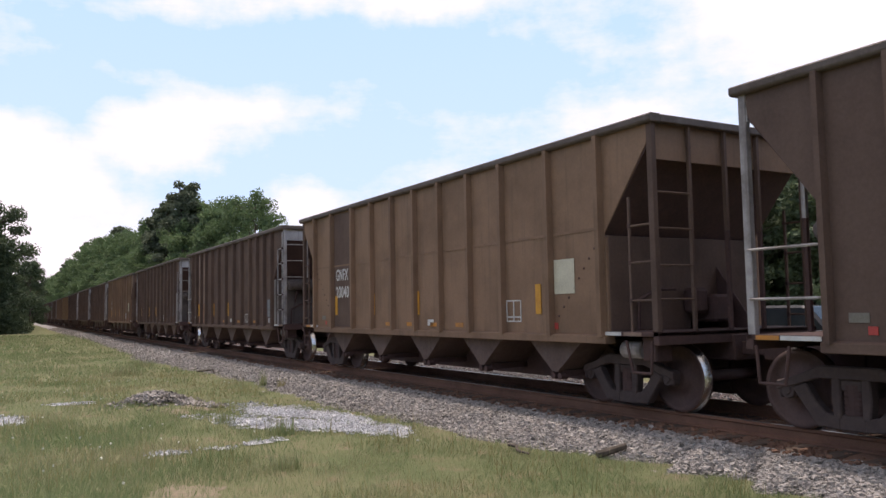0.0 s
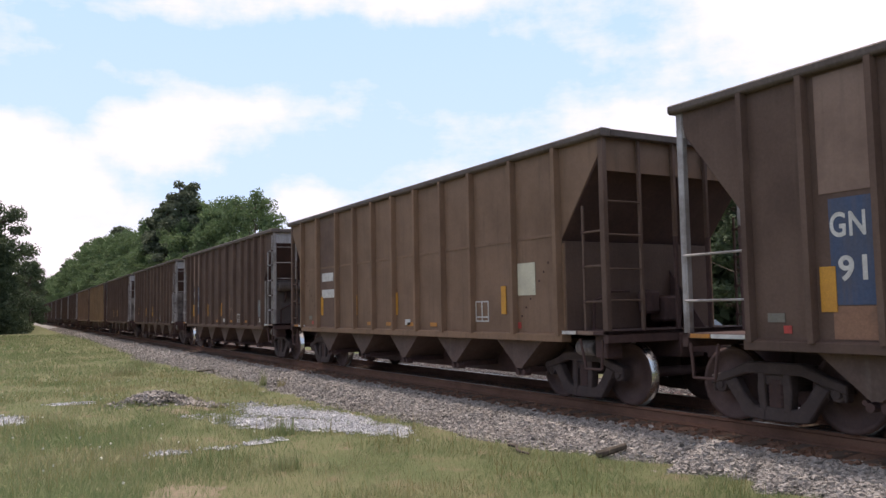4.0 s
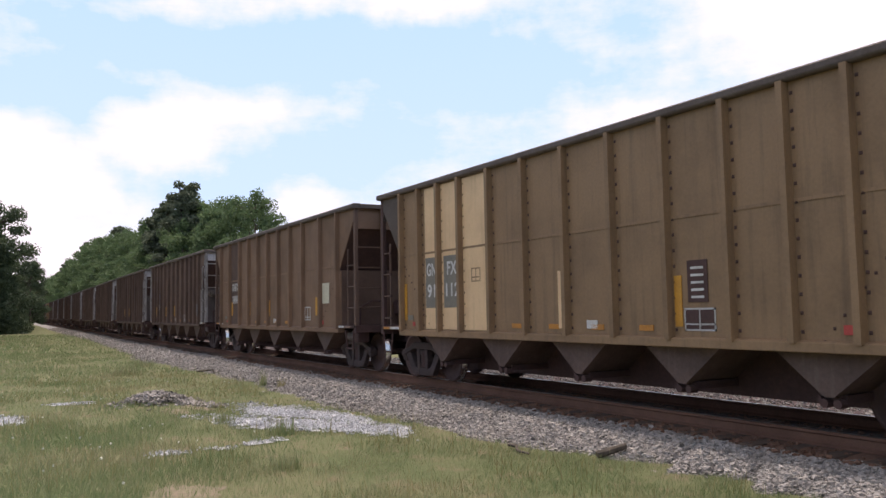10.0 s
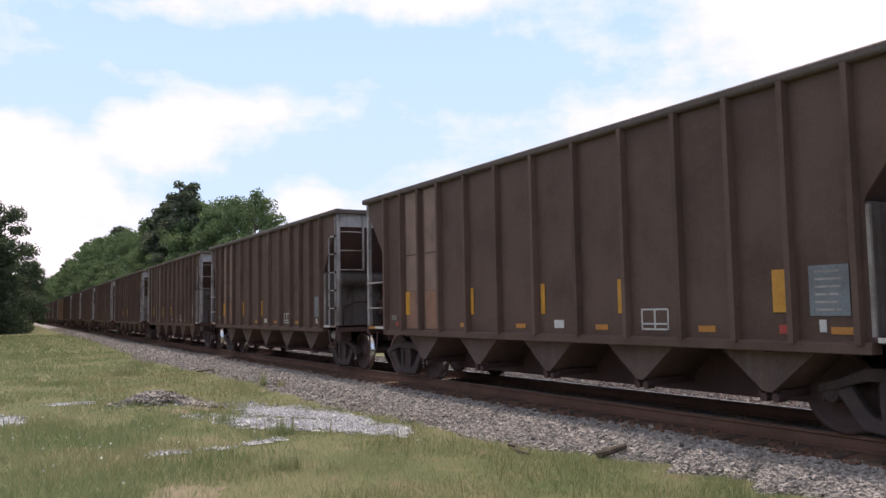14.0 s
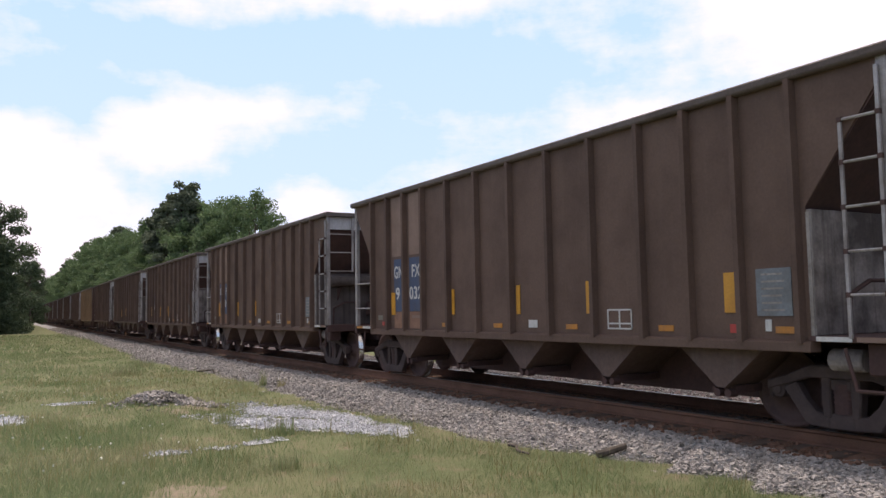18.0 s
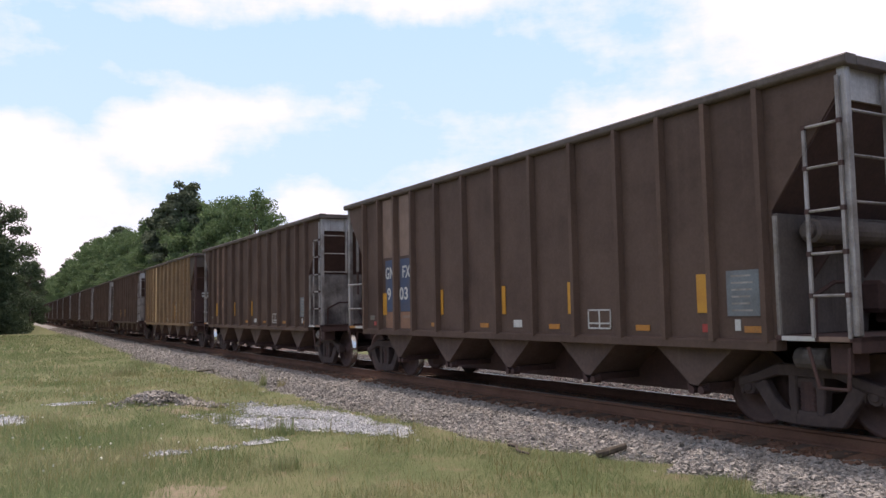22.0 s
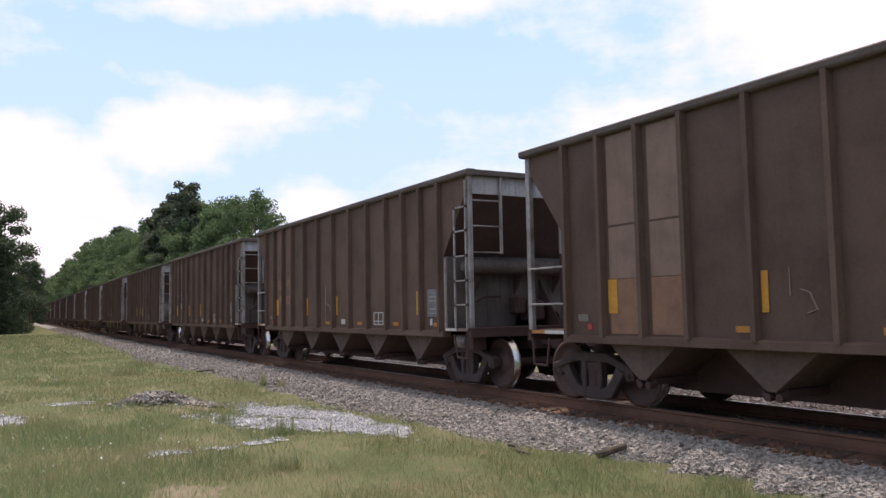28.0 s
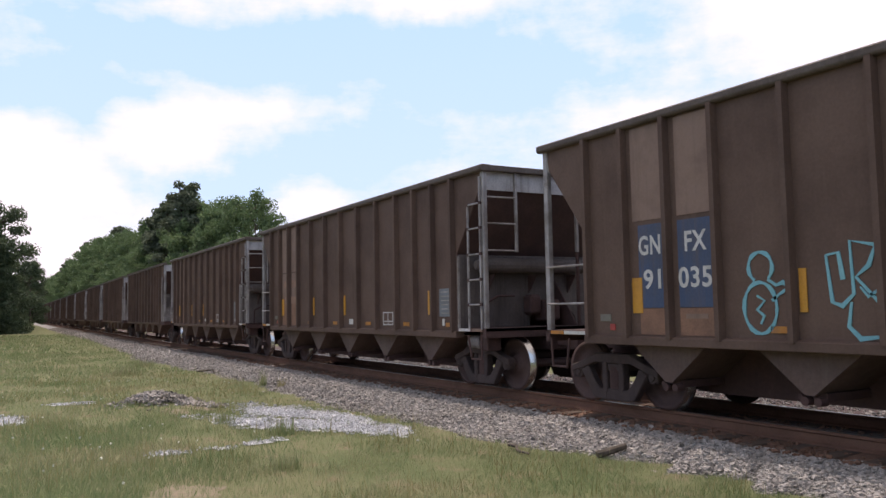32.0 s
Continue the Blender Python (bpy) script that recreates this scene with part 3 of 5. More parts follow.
def far_base():
    """The same brown hopper for the tail of the train, which stays far off: one side of ribs, no ladder rungs or rigging."""
    car = new("hopper_car")
    for s in (-1, 1):
        part("side_sheet", side_sheet(s), BROWN, car)
        part("top_chord", Geo().box(-HALF - 0.05, HALF + 0.05, *sorted((s * (SIDE - 0.1), s * (SIDE + 0.085))), 3.885, 4.005), CHORD, car)
        part("side_sill", Geo().box(-5.5, 5.5, *sorted((s * (SIDE - 0.12), s * (SIDE + 0.07))), 0.945, 1.06), BROWN, car)
    for x in RIBS:
        part("rib", rib(x, -1), BROWN, car)
    for d in (-1, 1):
        # slope underside: its shade is put into the dark colour
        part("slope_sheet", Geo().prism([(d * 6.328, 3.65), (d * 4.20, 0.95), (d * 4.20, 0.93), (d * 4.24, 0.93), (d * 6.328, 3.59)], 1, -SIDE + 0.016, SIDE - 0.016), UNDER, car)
        part("end_panel", Geo().box(*sorted((d * 6.33, d * 6.36)), -SIDE, SIDE, 3.585, 3.91), PALE_PANEL, car, "dusty pale end panel")
        part("end_sill", Geo().box(*sorted((d * 5.47, d * 6.46)), -SIDE - 0.03, SIDE + 0.03, 0.95, 1.12), UNDER, car)
        part("bulkhead", Geo().box(*sorted((d * 5.44, d * 5.52)), -SIDE + 0.03, SIDE - 0.03, 1.12, 2.47), BULKHEAD, car)
        for y in (-SIDE + 0.02, -0.93, 0.93, SIDE - 0.02):
            part("end_post", Geo().box(d * 6.40 - 0.05, d * 6.40 + 0.05, y - 0.05, y + 0.05, 1.12, 3.90), STEEL_PALE, car)
        part("coupler", coupler_geo(d), UNDER, car)
        build_truck(car, TRUCK_AT[d])
    y = -SIDE - 0.045
    part("ladder_stile", Geo().box(5.92, 5.98, y - 0.02, y + 0.02, 1.1, 3.32), STEEL_PALE, car)
    part("centre_sill", Geo().box(-6.4, 6.4, -0.22, 0.22, 0.40, 1.06), UNDER, car)
    for x in BAYS:
        part("hopper_bay", bay_geo(x), HOPPER, car)
    return car


def dot(g, x, z, y, r=0.020):
    """One rivet head as a low pyramid."""
    g.add([(x - r, y, z - r), (x + r, y, z - r), (x + r, y, z + r), (x - r, y, z + r), (x, y - 0.014, z)], [(0, 1, 4), (1, 2, 4), (2, 3, 4), (3, 0, 4)])


BULKHEAD_OUTLINE = ((-1.55, 1.12), (0.02, 1.12), (0.05, 1.30), (0.18, 1.42), (0.98, 1.42), (1.12, 1.30), (1.15, 1.12), (1.55, 1.12), (1.55, 2.47), (-1.55, 2.47))


def car_base(style, plain_end=False):
    """A coal hopper on its rails, without lettering. style: 'brown', 'light' or 'tan'; plain_end: no tank on the end bulkhead."""
    body = {"brown": BROWN, "light": LIGHT_BROWN, "tan": TAN_DIRTY}[style]
    posts = {"brown": STEEL_PALE, "light": BROWN, "tan": UNDER}[style]
    ribs = RIBS if style == "brown" else RIBS_B if style == "light" else RIBS
    car = new("hopper_car")
    for s in (-1, 1):
        part("side_sheet", side_sheet(s), body, car)
        part("top_chord", Geo().prism([(s * (SIDE - 0.10), 3.885), (s * (SIDE + 0.075), 3.885), (s * (SIDE + 0.10), 3.91), (s * (SIDE + 0.10), 3.985), (s * (SIDE + 0.06), 4.005), (s * (SIDE - 0.10), 4.005)], 0, -HALF - 0.05, HALF + 0.05), CHORD, car, "top chord with a grey sky sheen in its colour", bevel=0.008)
        part("side_sill", Geo().prism([(s * (SIDE - 0.12), 0.945), (s * (SIDE + 0.07), 0.945), (s * (SIDE + 0.07), 1.055), (s * (SIDE - 0.012), 1.075), (s * (SIDE - 0.12), 1.06)], 0, -5.50, 5.50), body, car, bevel=0.008)
        for x in ribs:
            part("rib", rib(x, s, 0.100 if style != "brown" else 0.086), body, car)
        if style != "brown":
            g = Geo()
            for a, b in zip((-5.45,) + ribs, ribs + (5.45,)):
                if b - a > 0.2:
                    g.box(a + 0.06, b - 0.06, *sorted((s * SIDE, s * (SIDE + 0.012))), 2.56, 2.60)
            part("weld_seam", g, body, car)
    # slope sheets, end walls and inside
    for d in (-1, 1):
        # near-black slope sheet, its own shade painted into the colour
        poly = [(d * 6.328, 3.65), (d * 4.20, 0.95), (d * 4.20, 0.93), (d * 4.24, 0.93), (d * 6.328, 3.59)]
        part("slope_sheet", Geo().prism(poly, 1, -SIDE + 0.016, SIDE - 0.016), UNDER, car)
        part("end_panel", Geo().box(*sorted((d * 6.33, d * 6.36)), -SIDE, SIDE, 3.57 if style == "brown" else 3.42, 3.91), PALE_PANEL if style == "brown" else GRIME_TAN if style == "tan" else body, car, "dusty pale end panel" if style == "brown" else "")
        part("end_chord", Geo().box(*sorted((d * 6.365, d * (HALF + 0.045))), -SIDE + 0.102, SIDE - 0.102, 3.895, 3.998), CHORD, car, bevel=0.01)
        part("end_sill", Geo().box(*sorted((d * 5.47, d * 6.46)), -SIDE - 0.03, SIDE + 0.03, 1.06, 1.12).box(*sorted((d * 6.36, d * 6.46)), -SIDE - 0.03, SIDE + 0.03, 0.95, 1.12), UNDER, car, "grimy end sill", bevel=0.008)
        # full-width bulkhead, the tank along its top and the dark gear in front of it
        # light and tan bulkheads are coloured darker for the shade in the end
        skin = {"brown": BULKHEAD if plain_end else GRIMY_BULKHEAD, "light": BROWN, "tan": UNDER}[style]
        part("bulkhead", Geo().prism([(d * u, w) for u, w in BULKHEAD_OUTLINE], 0, d * 5.44, d * 5.52), skin, car, "stained grey-brown bulkhead", bevel=0.010)
        if style == "brown" and not plain_end:
            part("air_tank", Geo().rod((d * 5.68, -1.22, 2.27), (d * 5.68, 1.22, 2.27), 0.14, 16).rod((d * 5.68, -1.30, 2.27), (d * 5.68, 1.30, 2.27), 0.09, 12), GRIMY_BULKHEAD, car, "grimy cylindrical air tank", bevel=0.02)
            for y in (-0.95, 0.0, 0.95):
                part("tank_bracket", Geo().prism([(d * 5.52, 1.75), (d * 5.80, 2.10), (d * 5.52, 2.10)], 1, y - 0.012, y + 0.012), UNDER, car)
        for y in (0.62,):
            part("gusset", Geo().prism([(d * 5.52, 1.12), (d * 6.2, 1.12), (d * 5.52, 2.05)], 1, y - 0.012, y + 0.012), UNDER, car)
        part("valve_box", Geo().box(*sorted((d * 5.53, d * 5.82)), -0.16, 0.10, 1.34, 1.72), UNDER, car, "grimy control valve box", bevel=0.05)
        part("valve_box", Geo().box(*sorted((d * 5.53, d * 5.92)), 0.10, 0.46, 1.22, 1.62), UNDER, car, bevel=0.04)
        part("vent_pipe", Geo().path([(d * 5.6, -1.1, 1.12), (d * 5.62, -1.1, 1.55), (d * 5.66, -0.8, 1.7), (d * 5.68, -0.45, 1.7)], 0.025), UNDER, car)
        for y in (-SIDE + 0.025, SIDE - 0.025):
            part("corner_post", Geo().box(d * 6.39 - 0.05, d * 6.39 + 0.05, y - 0.042, y + 0.042, 1.12, 3.90), posts, car, bevel=0.008)
        # a short ladder at one corner of the end and posts down from the end panel
        rail_y = -d * 0.88
        low = 2.47 if style == "brown" else 1.12
        part("ladder_stile", Geo().box(d * 6.41 - 0.026, d * 6.41 + 0.026, rail_y - 0.024, rail_y + 0.024, low, 3.90), posts, car, bevel=0.005)
        for z in (2.49, 2.97, 3.44) if style == "brown" else (1.55, 2.0, 2.49, 2.97):
            part("end_rung", Geo().rod((d * 6.42, -d * (SIDE - 0.03), z), (d * 6.42, rail_y, z), 0.016, 6), posts, car)
        for y, z0 in ((-0.56, 1.9), (-0.18, 2.5), (0.50, 2.5)) if plain_end else ((-0.18, 1.12), (0.50, 1.12)):
            part("end_post", Geo().box(d * 6.41 - 0.032, d * 6.41 + 0.032, d * y - 0.027, d * y + 0.027, 2.5, 3.90), posts, car, bevel=0.006)
            # lower half of the post coloured dark for the shade between cars
            if z0 < 2.5:
                part("lower_post", Geo().box(d * 6.41 - 0.03, d * 6.41 + 0.03, d * y - 0.025, d * y + 0.025, z0, 2.5), UNDER, car, bevel=0.006)
        part("draft_gear_box", Geo().box(*sorted((d * 5.9, d * 6.50)), -0.24, 0.24, 0.70, 1.06), UNDER, car, bevel=0.02)
        part("coupler", coupler_geo(d), UNDER, car, "knuckle coupler with hanging air hose", bevel=0.012)
    # ladders: full at one end of each side, two grab irons at the other
    for half in (False, True):
        y = -SIDE - 0.045
        if style == "brown":
            ladder(car, "side_ladder", (((5.95, y, 1.10), (5.95, y, 3.32)), ((6.36, y, 1.10), (6.36, y, 3.80))), (1.54, 1.98, 2.43, 2.89, 3.33), half=half, label="pale steel side ladder")
        else:
            ladder(car, "side_ladder", (((5.95, y + 0.06, 1.10), (5.95, y + 0.06, 2.95)), ((6.36, y + 0.06, 1.10), (6.36, y + 0.06, 3.0))), (1.54, 2.05, 2.55), half=half, label="side ladder", mat=BROWN)
        if style == "brown":
            for z in (1.52, 2.08):
                part("grab_iron", turned_if(Geo().rod((-6.36, y, z), (-5.47, y, z), 0.018, 6), half), STEEL_PALE, car)
        else:
            ladder(car, "corner_ladder", (((-6.36, y + 0.06, 1.10), (-6.36, y + 0.06, 3.1)), ((-6.04, y + 0.06, 1.10), (-6.04, y + 0.06, 2.9))), (1.30, 1.77, 2.24, 2.70), half=half, label="short brown corner ladder", mat=BROWN)
        part("gusset_plate", turned_if(Geo().box(5.475, 5.515, -SIDE - 0.004, -SIDE + 0.05, 1.12, 2.44), half), DUSTY if style == "brown" else body, car, "dusty pale bulkhead flange" if style == "brown" else "")
        part("stirrup_step", turned_if(Geo().path([(5.86, -SIDE - 0.02, 1.0), (5.97, -SIDE - 0.02, 0.58), (6.30, -SIDE - 0.02, 0.58), (6.33, -SIDE - 0.02, 1.0)], 0.02), half), UNDER, car)
        part("stirrup_step", turned_if(Geo().path([(-5.90, -SIDE - 0.02, 1.0), (-5.97, -SIDE - 0.02, 0.58), (-6.30, -SIDE - 0.02, 0.58), (-6.33, -SIDE - 0.02, 1.0)], 0.02), half), UNDER, car)
        if style != "brown":
            part("stirrup_step", turned_if(Geo().path([(-5.97, -SIDE - 0.02, 0.82), (-6.30, -SIDE - 0.02, 0.82)], 0.018), half), UNDER, car)
            for sx in (-1, 1):
                g = Geo()
                for k in range(11):
                    dot(g, sx * (5.38 - 0.118 * k), 2.44 - 0.138 * k, FACE, 0.017)
                tagged(part("riveted_seam", turned_if(g, half), UNDER, car), kind="stuff")
        part("air_reservoir", turned_if(Geo().rod((5.52, -1.30, 0.86), (5.90, -1.30, 0.86), 0.12, 14), half), BULKHEAD, car, "dusty grey air tank", bevel=0.015)
        part("bolster_end", turned_if(Geo().box(6.0, 6.26, -1.45, -1.15, 0.72, 1.06), half), UNDER, car, bevel=0.02)
    part("centre_sill", Geo().box(-6.4, 6.4, -0.22, 0.22, 0.70, 1.06), UNDER, car)
    part("gate_beam", Geo().prism([(-0.52, 0.27), (-0.40, 0.27), (-0.40, 0.42), (0.40, 0.42), (0.40, 0.27), (0.52, 0.27), (0.52, 0.95), (-0.52, 0.95)], 0, -4.25, 4.25), UNDER, car, "grimy gate beam")
    for x in BAYS:
        b = part("hopper_bay", bay_geo(x), HOPPER, car, "dusty V-shaped discharge bay")
        part("gate", gate_geo(x), UNDER, b)
    part("ridge_floor", Geo().box(-4.3, 4.3, -SIDE + 0.02, SIDE - 0.02, 0.962, 1.0), UNDER, car)
    if style == "light":
        for ob in car.children:
            for q in ob.data.vertices:
                q.co.x *= STRETCH_LIGHT
            for sub_part in ob.children:
                for q in sub_part.data.vertices:
                    q.co.x *= STRETCH_LIGHT
    for d in (-1, 1):
        build_truck(car, TRUCK_AT[d])
    return car


def letters(text, cap):
    """A mesh of raised lettering with the given capital height, centred."""
    key = (text, cap)
    if key not in LETTERS:
        cu = bpy.data.curves.new("lettering", "FONT")
        cu.body, cu.size, cu.extrude, cu.align_x, cu.align_y = text, cap / 0.70, 0.0015, "CENTER", "CENTER"
        cu.offset, cu.space_character = 0.007, 1.08
        tmp = bpy.data.objects.new("lettering", cu)
        LETTERS[key] = bpy.data.meshes.new_from_object(tmp)
        bpy.data.objects.remove(tmp)
    return LETTERS[key]


LETTERS, PLATES, TEXTS = {}, {}, {}


def plate(car, name, x0, x1, z0, z1, mat, label="", lift=0.0):
    """A painted or stuck-on patch on the near side sheet, a few millimetres proud."""
    key = (round(x1 - x0, 3), round(z1 - z0, 3), mat.name)
    if key not in PLATES:
        w, h = (x1 - x0) / 2, (z1 - z0) / 2
        PLATES[key] = mesh_of(name, Geo().box(-w, w, -0.003, 0.006, -h, h), mat)
    return part(name, PLATES[key], None, car, label, at=pose((x0 + x1) / 2, FACE - lift, (z0 + z1) / 2))


def writing(car, text, x, z, cap, mat, width, lift=0.006):
    key = (text, cap, mat.name)
    if key not in TEXTS:
        me = letters(text, cap).copy()
        me.materials.clear()
        me.materials.append(mat)
        TEXTS[key] = me
    xs = [q.co.x for q in TEXTS[key].vertices]
    squeeze = width / (max(xs) - min(xs))
    ob = part("lettering", TEXTS[key], None, car, at=pose(x, FACE - lift, z, 90) @ Matrix.Diagonal((squeeze, 1, 1, 1)))
    return ob


def outline_box(car, x0, x1, z0, z1, mat=None):
    """A stencilled frame with two cells and a bar of small print."""
    t = 0.022
    g = Geo()
    for a in ((x0, x1, z0, z0 + t), (x0, x1, z1 - t, z1), (x0, x0 + t, z0, z1), (x1 - t, x1, z0, z1), ((x0 + x1) / 2 - t / 2, (x0 + x1) / 2 + t / 2, z0, z1), (x0, x1, z0 + 0.07, z0 + 0.07 + t)):
        g.box(a[0], a[1], FACE - 0.004, FACE + 0.004, a[2], a[3])
    part("stencil_frame", g, mat or WHITE, car, "white stencilled data frame")


def common_marks(car, style, rng):
    strips = {"brown": ((-4.44, 0.18), (-1.94, 0.09), (-0.12, 0.05), (0.15, 0.10), (1.90, 0.10), (4.44, 0.17)),
              "light": ((-4.25, 0.14), (-2.06, 0.06), (0.04, 0.09), (4.06, 0.14)), "tan": ()}[style]
    for x, w in strips:
        if style == "brown" and abs(x - 1.90) < 0.01:
            w = rng.choice((0.04, 0.09, 0.10))
        plate(car, "reflector", x - w / 2, x + w / 2, 1.37, 1.84, YELLOW, "yellow reflective strip", 0.008)
    for x in ((-2.24, -0.47, 1.50, 3.40, 5.17) if style == "brown" else (-1.35, -0.35, 0.65, 1.62)):
        plate(car, "conspicuity_mark", x - 0.13, x + 0.13, 1.14, 1.215, ORANGE, "dull orange marker", 0.004)
    plate(car, "inspection_label", 0.42, 0.65, 1.155, 1.275, WHITE, "white inspection label", 0.004)
    if style == "light":
        outline_box(car, 3.16, 3.58, 1.24, 1.60)
    else:
        outline_box(car, 2.29, 2.78, 1.15, 1.43)
    plate(car, "red_marker", -5.0, -4.90, 1.14, 1.225, RED, "red dot marker", 0.004)
    plate(car, "scan_label", -5.20, -4.98, 1.26, 1.36, DARK_BOX, "dark scan label", 0.004)
    plate(car, "red_marker", 4.42, 4.54, 1.135, 1.235, RED, "red dot marker", 0.004)
    if style == "light":
        plate(car, "placard", 4.48, 4.96, 1.67, 2.19, CREAM, "cream paper placard", 0.006)
    elif style == "brown":
        p = plate(car, "placard", 4.81, 5.27, 1.33, 1.86, PLACARD, "blue-grey data placard", 0.006)
        if not MARK_BARS:
            for k in range(6):
                z = 0.20 - 0.08 * k
                MARK_BARS.append(mesh_of("print_bar", Geo().box(-0.16, 0.10 + 0.06 * rng.random(), -0.005, 0.0, z - 0.011, z + 0.011), DUSTY))
        for me in MARK_BARS:
            part("print_bar", me, None, p)
        plate(car, "small_label", 4.91, 4.99, 1.16, 1.29, WHITE, "small white label", 0.004)
    for d, a, b, m, label in ((-1, -6.32, -6.02, ORANGE, "orange end-sill stripe"), (-1, -6.0, -5.50, WHITE, "chipped white end-sill stripe"), (1, 5.55, 5.95, WHITE, "chipped white end-sill stripe"), (1, 6.0, 6.34, PEELED, "")):
        key = ("stripe", a)
        if key not in PLATES:
            PLATES[key] = mesh_of("sill_stripe", Geo().box(a, b, -SIDE - 0.037, -SIDE - 0.025, 1.065, 1.115), m)
        part("sill_stripe", PLATES[key], None, car, label)


MARK_BARS = []


def number_panels(car, look_, left, right, bars=False):
    """The two lettered bays between ribs; look_: 'blue', 'faded', 'rust'."""
    xs = ((-4.50, -3.885), (-3.70, -3.115))
    for k, (a, b) in enumerate(xs):
        plate(car, "repainted_panel", a, b, 2.60, 3.86, PEELED if look_ in ("blue", "faded") else DULL_RUST if look_ == "rust" else BROWN, "weathered pale brown panel")
        if look_ == "blue":
            plate(car, "number_panel", a + (0.10 if k == 0 else 0), b, 1.44, 2.54, BLUE, "faded blue number panel")
            plate(car, "rust_panel", a + (0.10 if k == 0 else 0), b, 1.09, 1.43, RUST, "rust-stained panel")
        elif look_ == "faded":
            plate(car, "number_panel", a, b, 1.85, 2.57, PEELED, "peeled number panel")
            plate(car, "rust_panel", a, b, 1.09, 1.84, RUST, "rust-stained panel")
        else:
            plate(car, "number_panel", a, b, 1.09, 2.57, DULL_RUST if look_ == "rust" else BROWN, "rust-brown number panel")
    ink = WHITE if look_ == "blue" else FADED
    if bars:
        for x0, x1, z in ((-4.36, -3.94, 2.26), (-3.68, -3.26, 2.26), (-4.30, -3.96, 1.80), (-3.72, -3.18, 1.80)):
            plate(car, "lettering_bar", x0, x1, z - 0.10, z + 0.10, ink, "", 0.006)
    elif left:
        writing(car, "GN", -4.19, 2.25, 0.245, ink, 0.39)
        writing(car, "FX", -3.42, 2.25, 0.245, ink, 0.35)
        writing(car, left, -4.13, 1.80, 0.245, ink, 0.31)
        writing(car, right, -3.43, 1.80, 0.245, ink, 0.53)
    if look_ == "blue":
        plate(car, "small_print", -3.60, -3.25, 1.30, 1.36, PEELED, "", 0.005)


# kind, panels, number, extra
ROSTER = [("brown", "faded", "", ""), ("light", "", "200401", ""), ("brown", "faded", "", ""), ("brown", "blue", "91 033", ""), ("light", "", "bars", ""),
          ("brown", "blue", "91 100", "scratch"), ("brown", "rust", "91 108", ""), ("brown", "faded", "", ""), ("tan", "", "91 112", ""), ("light", "", "200417", ""),
          ("brown", "blue", "91 082", ""), ("brown", "faded", "", ""), ("brown", "faded", "", ""), ("brown", "rust", "91 034", "strips"), ("brown", "blue", "91 032", ""),
          ("brown", "blue", "91 010", ""), ("brown", "blue", "91 038", "scratch"), ("brown", "blue", "91 031", ""), ("brown", "rust", "91 096", ""), ("tan", "", "91 120", ""),
          ("brown", "blue", "bars", ""), ("brown", "faded", "", "orange"), ("brown", "rust", "91 028", "chalk"), ("brown", "blue", "91 071", ""), ("brown", "blue", "91 035", "graffiti"),
          ("brown", "faded", "bars", ""), ("brown", "faded", "", "")] + [("far", "", "", "")] * 19
LABELS = {"brown": "dark brown coal hopper car with pale ladders, rolling along",
          "light": "light brown coal hopper car with cream placard, rolling along",
          "tan": "dirty tan coal hopper car with clean tan panels, rolling along",
          "far": "dark brown coal hopper car near the end of the train"}


PLAIN_ENDS = (6, 7, 14, 16, 18, 20, 24)   # cars with no tank on the end bulkhead


def stroke(car, pts, r=0.024, mat=None, label="cyan spray-paint line"):
    """A painted ribbon through points (x, z) on the side sheet, in one piece."""
    n = len(pts)
    shut = n > 3 and math.dist(pts[0], pts[-1]) < 1e-6
    rim = []
    for i in range(n):
        a = pts[i - 1] if i else (pts[-2] if shut else pts[0])
        b = pts[i + 1] if i < n - 1 else (pts[1] if shut else pts[-1])
        dx, dz = b[0] - a[0], b[1] - a[1]
        d = math.hypot(dx, dz) or 1.0
        w = r * (0.85 + 0.3 * math.sin(i * 1.7 + pts[0][0]))
        rim.append((pts[i][0] - dz / d * w, pts[i][1] + dx / d * w, pts[i][0] + dz / d * w, pts[i][1] - dx / d * w))
    g, y0, y1 = Geo(), FACE - 0.007, FACE + 0.004
    v = []
    for xa, za, xb, zb in rim:
        v += [(xa, y0, za), (xb, y0, zb), (xb, y1, zb), (xa, y1, za)]
    f = [tuple(4 * i + k for k in (j, (j + 1) % 4)) + tuple(4 * (i + 1) + k for k in ((j + 1) % 4, j)) for i in range(n - 1) for j in range(4)]
    g.add(v, f + [(0, 1, 2, 3), tuple(4 * (n - 1) + k for k in (3, 2, 1, 0))])
    part("graffiti_line", g, mat or GRAFFITI, car, label)


def arc(cx, cz, rx, rz, a0, a1, n=14):
    return [(cx + rx * math.cos(radians(a0 + (a1 - a0) * i / n)), cz + rz * math.sin(radians(a0 + (a1 - a0) * i / n))) for i in range(n + 1)]


